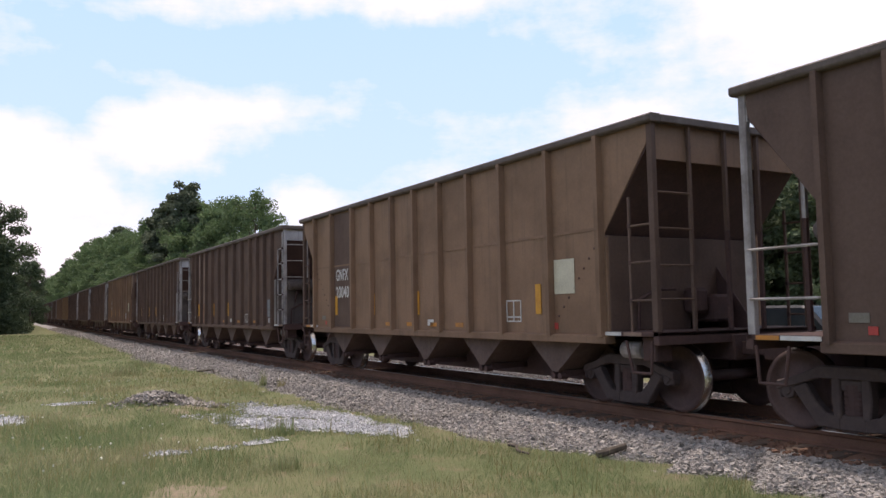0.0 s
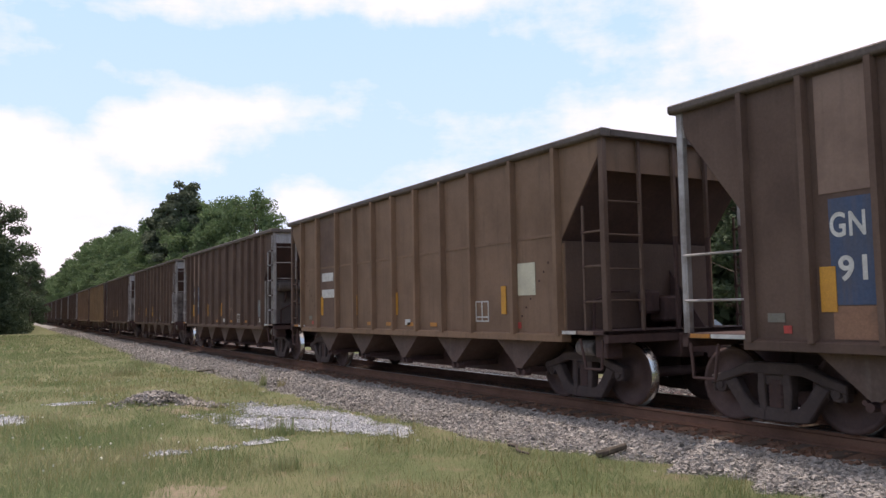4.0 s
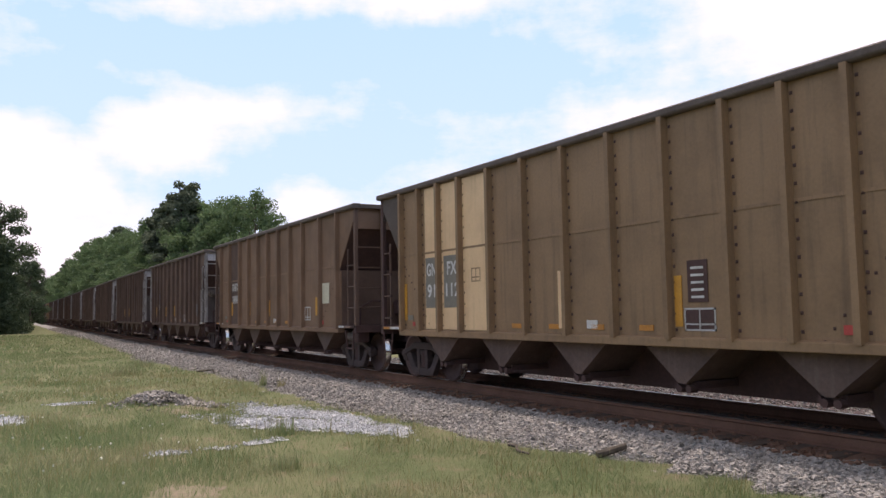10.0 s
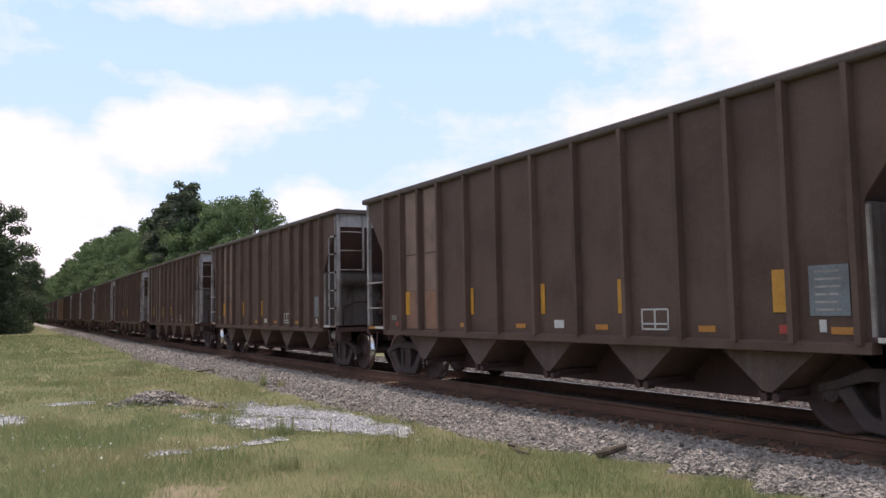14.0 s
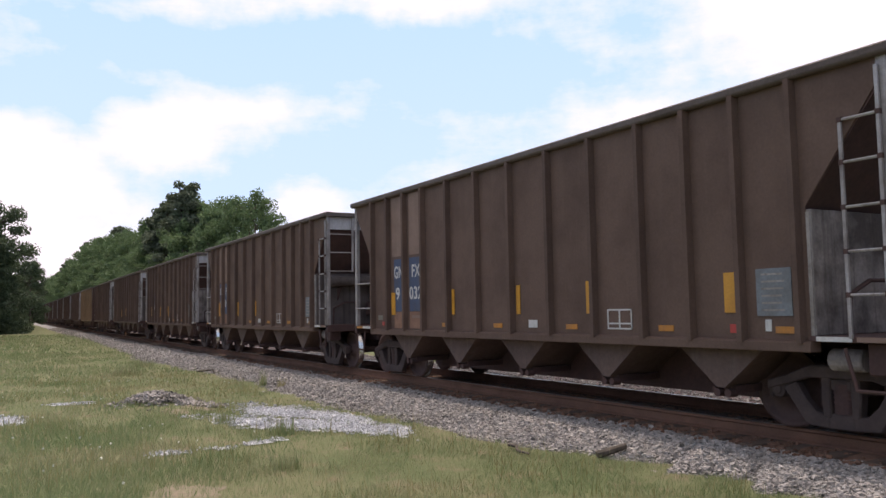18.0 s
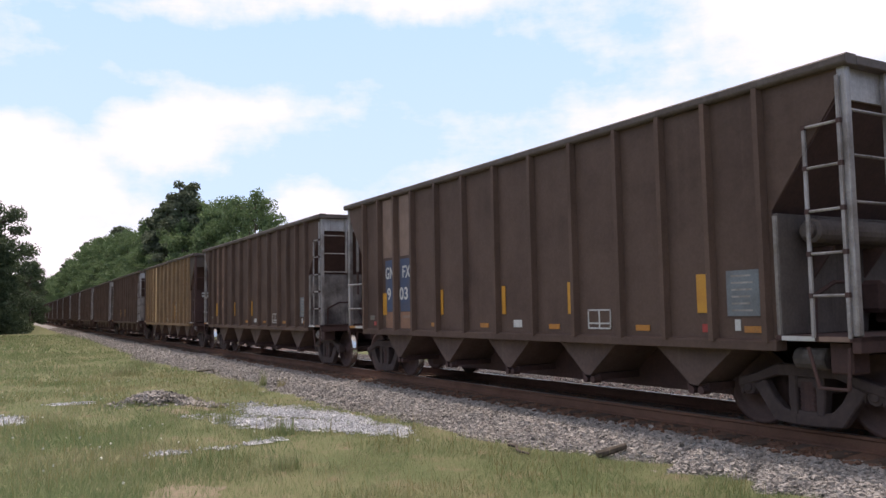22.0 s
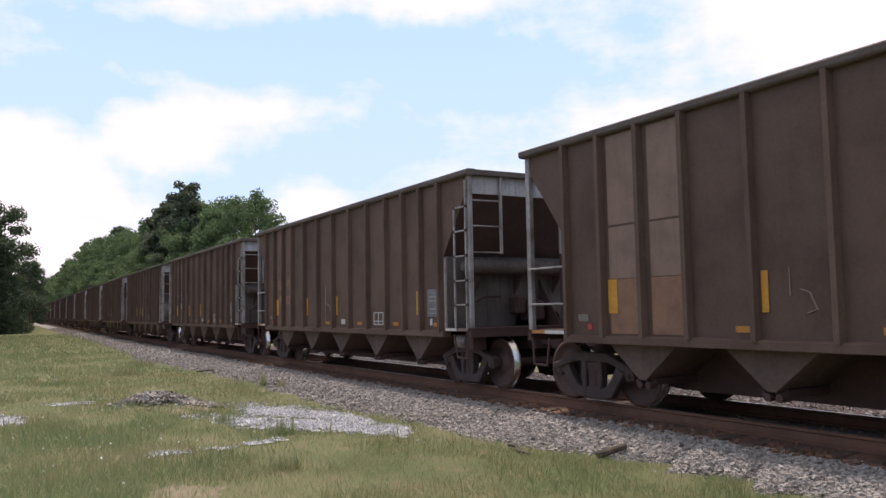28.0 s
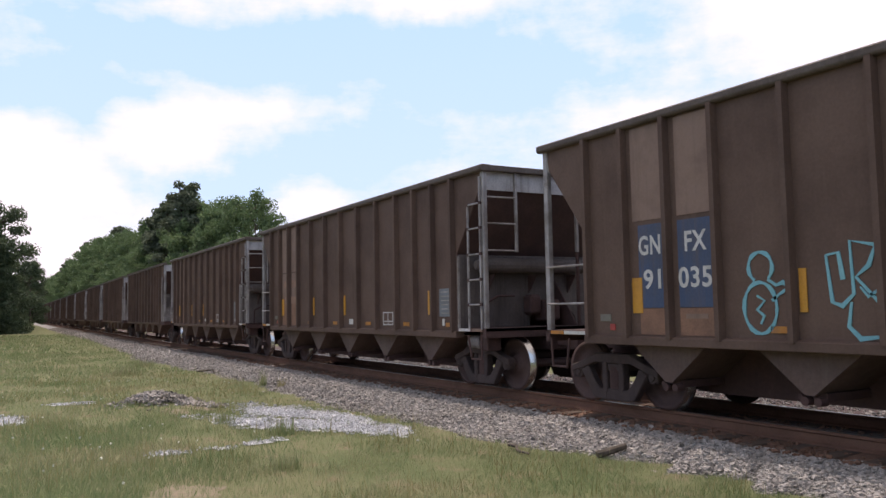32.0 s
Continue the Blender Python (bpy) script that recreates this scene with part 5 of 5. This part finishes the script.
def build_grass():
    rng = np.random.RandomState(9)
    xy, high, wide = [], [], []
    for r0, r1, dens, h, w in ((7.0, 11, 1500, 0.055, 0.0065), (11, 16, 760, 0.062, 0.009), (16, 26, 260, 0.055, 0.016), (26, 45, 90, 0.065, 0.030), (45, 90, 22, 0.08, 0.065)):
        a0, a1 = radians(-90.5), radians(-28)
        n = int(0.5 * (r1 * r1 - r0 * r0) * (a1 - a0) * dens)
        r = np.sqrt(rng.uniform(r0 * r0, r1 * r1, n))
        a = rng.uniform(a0, a1, n)
        for rr, aa, u in zip(r, a, rng.uniform(0, 1, n)):
            x, y = EYE[0] + rr * math.sin(aa), EYE[1] + rr * math.cos(aa)
            d = track_y(x) - y - toe(x)
            if d < -0.35 or (d < 0.15 and u > 0.15 + (d + 0.35) / 0.5 * (0.75 + fbm(x, y, 0.5, 2))):
                continue
            k = bare(x, y) if rr < 40 else 0.0
            if u < k:
                continue
            tall = 1.0 + 0.8 * max(0.0, fbm(x, y, 1.3, 3)) + (0.6 if y < -5.5 else 0.0)
            xy.append((x, y))
            high.append(h * tall * rng.uniform(0.5, 1.5))
            wide.append(w * rng.uniform(0.7, 1.3))
    ob = blades("grass", np.array(xy), np.array(high), np.array(wide), BLADE, 2, 0.7)
    tagged(ob, "thin green and yellowing grass beside the ballast", "grass", kind="stuff")
    # taller pale stalks
    xy, high = [], []
    for k in range(11000):
        rr = math.sqrt(rng.uniform(56, 26 * 26))
        aa = radians(rng.uniform(-90.5, -38))
        x, y = rr * math.sin(aa), EYE[1] + rr * math.cos(aa)
        if track_y(x) - y - toe(x) > 0.15 and bare(x, y) < 0.4 and fbm(x + 30, y, 2.0, 3) > -0.1:
            xy.append((x, y))
            high.append(rng.uniform(0.14, 0.34))
    ob = blades("tall_grass", np.array(xy), np.array(high), np.full(len(xy), 0.012), STRAW, 3, 0.4)
    tagged(ob, "taller pale seed stalks standing in the grass", "grass", kind="stuff")
    # white clover heads
    pts = []
    for k in range(420):
        rr = math.sqrt(rng.uniform(70, 24 * 24))
        aa = radians(rng.uniform(-90.5, -62))
        x, y = rr * math.sin(aa), EYE[1] + rr * math.cos(aa)
        if track_y(x) - y - toe(x) > 0.4 and bare(x, y) < 0.3 and fbm(x - 9, y + 4, 2.2, 3) > 0.0:
            pts.append((x, y, rng.uniform(0.10, 0.20)))
    ob = stones("clover_flowers", np.array(pts), np.full(len(pts), 0.021), WHITE_PETAL, 8, 1.0)
    tagged(ob, "small white clover heads scattered in the grass", "flowers", kind="stuff")


build_grass()


def build_weeds():
    """Tufts and weeds that stand out of the turf, each a thing of its own."""
    for x, y, h, spread, n, mat, label in ((-26.6, -5.3, 0.38, 0.55, 260, BLADE, "dark green grass tuft in the turf"),
                                           (-20.1, -2.95, 0.50, 0.10, 60, BLADE, "upright weed at the ballast edge"),
                                           (-19.2, -2.8, 0.34, 0.09, 40, STRAW, "dry weed at the ballast edge"),
                                           (-11.9, -5.2, 0.30, 0.22, 90, BLADE, "green weed on the limestone spill"),
                                           (-13.9, -5.6, 0.26, 0.2, 70, BLADE, "green weed on the limestone spill"),
                                           (-9.4, -6.0, 0.26, 0.25, 90, BLADE, "green tuft in the turf"),
                                           (-30.5, -4.2, 0.34, 0.5, 160, BLADE, "low weeds at the ballast edge")):
        rng = np.random.RandomState(int(-x * 10))
        xy = np.column_stack([rng.normal(x, spread * 0.45, n), rng.normal(y, spread * 0.45, n)])
        ob = blades("weed_tuft", xy, h * rng.uniform(0.4, 1.0, n), np.full(n, 0.02), mat, 5, 0.5)
        tagged(ob, label, "weed", kind="stuff")
    for name, pts, r, label in (("stick", [(-8.95, -3.08, 0.06), (-8.72, -3.12, 0.08), (-8.55, -3.22, 0.05), (-8.3, -3.22, 0.05)], 0.028, "dark broken stick lying in the grass"),
                                ("timber_scrap", [(-7.80, -2.56, 0.04), (-7.73, -2.42, 0.08), (-7.64, -2.22, 0.14)], 0.055, "dark weathered timber scrap at the ballast edge"),
                                ("stick", [(-26.0, -3.25, 0.05), (-25.2, -2.95, 0.14), (-25.0, -2.95, -0.02)], 0.03, "bent dark twig at the ballast edge")):
        g = Geo()
        for i, (a, b) in enumerate(zip(pts, pts[1:])):
            g.rod(a, b, r * (1 - 0.15 * i), 7, r * (0.85 - 0.15 * i))
        ob = new(name, mesh_of(name, g, BARK, 0.004))
        tagged(ob, label, "stick")


# ---- trees ----
def leaf_material(name, lo, hi):
    m, n, l, b = nodes_of(name)
    geo = n.new("ShaderNodeNewGeometry")
    tc = n.new("ShaderNodeTexCoord")
    big = noise_node(n, l, tc.outputs["Object"], 0.5, 3)
    col = ramp_node(n, l, geo.outputs["Random Per Island"], 0.0, 1.0, rgb(lo), rgb(hi))
    col = mix_node(n, l, ramp_node(n, l, big, 0.35, 0.7, (0, 0, 0, 1), (0.6, 0.6, 0.6, 1)), col, rgb((hi[0] * 1.1, hi[1] * 1.15, hi[2])))
    l.new(col, b.inputs["Base Color"])
    b.inputs["Roughness"].default_value = 0.6
    b.inputs["Specular IOR Level"].default_value = 0.25
    let_light_through(n, l, b, col, 0.3)
    return m


LEAF = leaf_material("broadleaf_foliage", (0.080, 0.122, 0.062), (0.150, 0.212, 0.098))
LEAF_DARK = leaf_material("shaded_oak_foliage", (0.060, 0.084, 0.052), (0.112, 0.146, 0.082))
PINE = leaf_material("pine_foliage", (0.078, 0.098, 0.070), (0.135, 0.158, 0.105))
BARK = surface("grey_brown_bark", (0.085, 0.066, 0.052), (0.13, 0.105, 0.085), 0.95, 0, 14, 3.0, None, 0, 0.8, 0.2, stretch=(3, 3, 0.5))
build_weeds()


def leaf_quads(p, size, rng):
    n = len(p)
    a = rng.normal(size=(n, 3))
    a /= np.linalg.norm(a, axis=1)[:, None]
    b = np.cross(a, rng.normal(size=(n, 3)))
    b /= np.linalg.norm(b, axis=1)[:, None]
    s = (size * rng.uniform(0.6, 1.5, n))[:, None]
    v = np.stack([p - a * s, p + b * s * 0.55, p + a * s, p - b * s * 0.55], 1).reshape(-1, 3)
    return v, np.arange(4 * n).reshape(n, 4)


def tree(kind, height, spread, seed, leaves=15000, size=0.19):
    rng = np.random.RandomState(seed)
    green = {"broad": LEAF, "dark": LEAF_DARK, "pine": PINE}[kind]
    kind = "broad" if kind == "dark" else kind
    t = new("tree" if kind == "broad" else "pine_tree")
    g = Geo()
    base = height * (0.10 if kind == "broad" else 0.42)
    r0 = height * 0.014 + 0.06
    bend = rng.uniform(-0.03, 0.03, 2) * height
    pts = [Vector((bend[0] * s * s, bend[1] * s * s, height * 0.92 * s)) for s in (0, 0.25, 0.5, 0.75, 1.0)]
    for i in range(4):
        g.rod(pts[i], pts[i + 1], r0 * (1 - 0.23 * i), 8, r0 * (1 - 0.23 * (i + 1)))
    part("trunk", g, BARK, t, "grey-brown trunk")
    clumps, limbs = [], Geo()
    count = 60 if kind == "broad" else 40
    for k in range(count):
        f = rng.uniform(0, 1) if kind == "broad" else rng.uniform(0, 1) ** 0.8
        if kind == "broad":
            reach = spread * math.sqrt(max(0.03, 1 - abs(2 * f - 0.8) ** 2.2 / 1.7)) * rng.uniform(0.25, 1.0)
            rad = spread * rng.uniform(0.15, 0.32)
        else:
            reach = spread * (1.05 - 0.75 * f) * rng.uniform(0.2, 1.0)
            rad = spread * rng.uniform(0.14, 0.27)
        z = base + (height - base) * (0.04 + 0.92 * f) - 0.2 * rad
        a = rng.uniform(0, 2 * math.pi)
        c = (reach * math.cos(a), reach * math.sin(a), z)
        clumps.append((c, rad))
        s = max(0.12, min(0.95, (z - reach * 0.5) / (height * 0.92)))
        limbs.rod((bend[0] * s * s, bend[1] * s * s, height * 0.92 * s), c, r0 * 0.28, 5, r0 * 0.08, caps=False)
    part("branchwork", limbs, BARK, t)
    which = rng.choice(count, leaves, p=np.array([c[1] ** 2 for c in clumps]) / sum(c[1] ** 2 for c in clumps))
    cen = np.array([clumps[i][0] for i in which])
    rad = np.array([clumps[i][1] for i in which])
    d = rng.normal(size=(leaves, 3))
    d /= np.linalg.norm(d, axis=1)[:, None]
    p = cen + d * (rad * rng.uniform(0.35, 1.15, leaves))[:, None] * np.array([1, 1, 0.75])
    p[:, 2] = np.maximum(p[:, 2], height * 0.04)
    v, f = leaf_quads(p, size, rng)
    me = bpy.data.meshes.new("crown")
    me.from_pydata(v.tolist(), [], f.tolist())
    me.materials.append(green)
    part("crown", me, None, t, "dense green leaf crown" if kind == "broad" else "dark needle crown")
    return t


LABEL_B = "broad-leaved tree in full summer leaf beside the railway"
LABEL_P = "tall dark pine with a ragged crown behind the train"
MASTERS = {}


def plant(kind, x, y, h, spin, seed, wide=1.0, label=""):
    key = (kind, seed)
    if key not in MASTERS:
        t = tree(kind, 20.0, 3.9 if kind == "pine" else 5.4, seed, 8500 if kind == "pine" else 15000)
        MASTERS[key] = t
    else:
        t = copy_thing(MASTERS[key], pose(x, y, 0, 0, 0, spin))
    t.matrix_basis = pose(x, y, -0.05, 0, 0, spin) @ Matrix.Diagonal((h / 20 * wide, h / 20 * wide, h / 20, 1))
    return tagged(t, label or (LABEL_P if kind == "pine" else LABEL_B), "tree", "trees along the railway")


WOOD_X = (-800, -420, -374, -289, -222, -187, -165, -150, -136, -126, -118, -105, -93)
WOOD_H = (23.0, 23.0, 24.5, 26.5, 23.5, 21.8, 22.3, 22.0, 21.0, 17.0, 18.3, 18.3, 16.0)


def build_trees():
    rng = random.Random(11)
    # the edge of the wood behind the train
    x, k = -101.5, 0
    while x > -800:
        y = 20.0 + track_y(x) * 0.4 + rng.uniform(-1.0, 3.0)
        h = float(np.interp(x, WOOD_X, WOOD_H)) * rng.uniform(0.98, 1.08)
        kind = "pine" if rng.random() < 0.15 and x < -150 else "broad"
        plant(kind, x, y, h, rng.uniform(0, 360), 1 + k % 5 + (10 if kind == "pine" else 0), rng.uniform(0.85, 1.05))
        if x > -400:
            plant("broad", x - 4, y - 4.0 + rng.uniform(-1, 1), h * rng.uniform(0.5, 0.72), rng.uniform(0, 360), 1 + (k + 2) % 5, 1.2)
        x -= rng.uniform(5.5, 8.0) * (1.0 if x > -260 else 1.6)
        k += 1
    plant("pine", -137, 20, 24.4, 40, 11, 1.05)
    plant("pine", -145, 22, 24.2, 160, 12, 1.1)
    plant("pine", -158, 21, 23.8, 250, 13, 1.1)
    plant("pine", -166, 21, 23.2, 90, 11, 1.0)
    # lower trees far behind the train, seen between the cars
    x = -74.0
    while x < 22:
        plant("dark", x, 44 + rng.uniform(-3, 5), rng.uniform(13.5, 16.0), rng.uniform(0, 360), 1 + k % 5, 1.3, "spreading green tree far behind the railway")
        x += rng.uniform(5, 7.5)
        k += 1
    # dark trees on the camera's side of the line; the last six are unseen, added to block sky light
    for x, y, h, w in ((-104, -7.9, 15.4, 0.95), (-103, -11.8, 16.6, 1.2), (-110, -13.5, 17.0, 1.2), (-119, -8.4, 12.5, 1.2), (-98, -17.0, 17.0, 1.1), (-101, -8.3, 9.5, 1.0), (-108, -7.5, 9.0, 1.0), (-116, -6.6, 8.0, 1.0),
                       (-89, -17.5, 16.0, 1.1), (-80, -18.0, 15.0, 1.1), (-71, -18.5, 16.0, 1.1), (-62, -19.5, 15.5, 1.1), (-53, -21.0, 16.0, 1.1), (-44, -23.0, 15.0, 1.1)):
        plant("dark", x, y, h, rng.uniform(0, 360), 1 + k % 5, w, "dense dark tree beside the railway")
        k += 1
    x = -126.0
    while x > -520:
        plant("dark", x, track_y(x) - rng.uniform(5.2, 6.0), rng.uniform(8.5, 10.5) - 0.006 * (x + 126), rng.uniform(0, 360), 1 + k % 5, 0.95, "dense dark tree beside the railway")
        x -= rng.uniform(9, 14) * (1.0 if x > -250 else 2.2)
        k += 1


build_trees()


def undergrowth(name, label, spots, seed, size, mat):
    """Bushes and far woods as one mesh of leaf clumps; spots: x, y, half width, height, leaves."""
    rng = np.random.RandomState(seed)
    ps = []
    for x, y, w, h, n in spots:
        d = rng.normal(size=(n, 3))
        d /= np.linalg.norm(d, axis=1)[:, None]
        d[:, 2] = abs(d[:, 2])
        ps.append(np.array([x, y, 0.0]) + d * rng.uniform(0.55, 1.08, n)[:, None] * np.array([w, w, h]))
    v, f = leaf_quads(np.concatenate(ps), size, rng)
    ob = bulk(name, v, f, mat)
    return tagged(ob, label, "bushes", kind="stuff")


def build_undergrowth():
    rng = random.Random(21)
    near = [(rng.uniform(-118, -99), rng.uniform(-20, -5.6), rng.uniform(1.2, 2.2), rng.uniform(1.2, 3.2), 420) for k in range(26)]
    near += [(x, track_y(x) - 6.6 - rng.uniform(0, 1.5), rng.uniform(1.0, 1.8), rng.uniform(1.5, 3.2), 420) for x in range(-230, -99, 3)]
    undergrowth("bushes", "dark green undergrowth below the trees", near, 1, 0.17, LEAF_DARK)
    belt, x = [], -96.0
    while x > -640:
        w = 3.5 * (1.0 if x > -300 else 1.8)
        belt.append((x, 15.5 + track_y(x) * 0.4 + rng.uniform(-1, 1.5), w, rng.uniform(5, 9), 1200))
        x -= w * 1.2
    undergrowth("wood_edge", "dark green thicket along the edge of the wood", belt, 2, 0.26, LEAF)
    far = []
    for k in range(90):
        a = radians(-90 - 200 * k / 89)
        r = rng.uniform(150, 190) if math.sin(a) < -0.3 else rng.uniform(60, 90)
        far.append((r * math.sin(a), -9 + r * math.cos(a) - (14 if math.cos(a) > -0.1 else 0), 8, rng.uniform(9, 14), 420))
    belt = [(-84 + 3.2 * k, 50 + rng.uniform(-2, 6), 4.5, rng.uniform(12.5, 15.5), 2600) for k in range(44)]
    undergrowth("tree_belt", "dense dark green belt of trees behind the road", belt, 4, 0.66, LEAF_DARK)
    for k in range(22):
        far.append((-640 - rng.uniform(0, 60), -160 + 16 * k, 14, rng.uniform(12, 20), 500))
    undergrowth("far_woods", "distant green woods closing the horizon", far, 3, 0.75, LEAF)


build_undergrowth()


# ---- road vehicles waiting behind the train ----
GLASS = surface("dark_car_glass", (0.02, 0.025, 0.03), (0.03, 0.035, 0.04), 0.08, 0.0, 40, 2.0, None, 0, 0.0, 0.02)
TYRE = surface("tyre_rubber", (0.03, 0.03, 0.03), (0.045, 0.043, 0.04), 0.9, 0, 40, 4.0, None, 0, 0.1)
ASPHALT = surface("worn_asphalt", (0.055, 0.055, 0.055), (0.085, 0.083, 0.08), 0.92, 0, 60, 0.6, None, 0, 0.4, 0.15, per_object=False)


def build_vehicle(x, y, turn, paint, tall, label):
    car = new("parked_car")
    h = 1.45 if not tall else 1.75
    body = [(-2.2, 0.35), (2.2, 0.35), (2.25, 0.62), (2.1, 0.82), (1.1, 0.95), (-1.6 if tall else -1.2, 0.98), (-2.15, 0.95), (-2.25, 0.6)]
    part("body", Geo().prism(body, 1, -0.86, 0.86), paint, car, bevel=0.06)
    cab = [(1.15, 0.93), (0.45, h - 0.05), (0.2, h), (-1.3 if not tall else -1.9, h), (-1.95 if not tall else -2.12, 0.97)]
    part("cabin", Geo().prism(cab, 1, -0.76, 0.76), paint, car, bevel=0.08)
    for s in (-1, 1):
        win = [(0.95, 0.98), (0.42, h - 0.14), (-1.2 if not tall else -1.75, h - 0.14), (-1.55 if not tall else -1.9, 1.0)]
        part("side_window", Geo().prism(win, 1, s * 0.765, s * 0.772), GLASS, car)
        for wx in (-1.35, 1.4):
            w = part("wheel", Geo().rod((wx, s * 0.66, 0.33), (wx, s * 0.88, 0.33), 0.33, 20), TYRE, car, bevel=0.03)
            part("rim", Geo().rod((wx, s * 0.875, 0.33), (wx, s * 0.895, 0.33), 0.21, 14), CHROME, w)
        part("tail_lamp", Geo().box(-2.27, -2.20, *sorted((s * 0.55, s * 0.84)), 0.70, 0.88), RED, car)
        part("headlight", Geo().box(2.12, 2.22, *sorted((s * 0.5, s * 0.82)), 0.62, 0.76), WHITE, car)
    part("windscreen", Geo().prism([(1.17, 0.95), (0.47, h - 0.07), (0.44, h - 0.07), (1.14, 0.95)], 1, -0.68, 0.68), GLASS, car)
    car.matrix_basis = pose(x, y, 0.045, 0, 0, turn)
    return tagged(car, label, "car", "road vehicles behind the train")


PAINT_W = surface("white_car_paint", (0.75, 0.75, 0.74), (0.70, 0.70, 0.70), 0.25, 0, 60, 2.0, None, 0, 0.0, 0.02)
PAINT_D = surface("dark_car_paint", (0.03, 0.033, 0.04), (0.04, 0.042, 0.05), 0.2, 0.2, 60, 2.0, None, 0, 0.0, 0.02)
PAINT_S = surface("silver_car_paint", (0.42, 0.44, 0.46), (0.36, 0.38, 0.40), 0.28, 0.5, 60, 2.0, None, 0, 0.0, 0.02)
road = bulk("road", [(x, y, z) for x in (-90.0, 300.0) for y, z in ((12.6, 0.0), (12.8, 0.04), (19.0, 0.04), (19.2, 0.0))], [(0, 1, 5, 4), (1, 2, 6, 5), (2, 3, 7, 6)], ASPHALT)
tagged(road, "narrow asphalt road behind the railway", "road", kind="structure")
build_vehicle(-22.3, 14.6, 0, PAINT_W, False, "white saloon car standing on the road behind the train")
build_vehicle(-17.0, 14.6, 0, PAINT_D, True, "dark estate car with red tail lamps on the road")
build_vehicle(-11.6, 14.6, 0, PAINT_S, False, "silver saloon car standing on the road behind the train")


# ---- what moves ----
def run(t):
    """Where the first car's front coupler is along the track, in metres, at t seconds."""
    return 0.000160723 * t ** 3 - 0.000794338 * t ** 2 + 10.6891 * t + 7.49276


def car_x(j, t):
    """The middle of the body of car j of the train."""
    ahead = sum(PITCH_LIGHT if k in LIGHT_ROWS else PITCH for k in range(j))
    return run(t) - ahead - (PITCH_LIGHT / 2 - 0.083 if j in LIGHT_ROWS else PITCH / 2)


def motions():
    for j, c in enumerate(TRAIN):
        rows = []
        for k in range(33):
            t = k * SECONDS / 32
            x = car_x(j, t)
            rows.append((t, pose(x, track_y(x), RAIL, 0, 0, track_turn(x))))
        walk(c, rows)
    for d in (1, -1):
        first = WHEELS[d][0]
        rows = []
        for k in range(int(SECONDS * FPS) + 1):
            t = k / FPS
            rows.append((t, pose(d * AXLE, 0, WHEEL_R, 0, math.degrees((run(t) - run(0)) / WHEEL_R), 0)))
        walk(first, rows)
        for w in WHEELS[d][1:]:
            w.rotation_mode = "QUATERNION"
            keys = w.animation_data_create()
            keys.action = first.animation_data.action
            keys.action_slot = first.animation_data.action_slot
    drift = 0.62
    walk(backdrop, [(0.0, pose(*EYE, 0, 0, 0)), (SECONDS, pose(*EYE, 0, 0, -drift))])


motions()
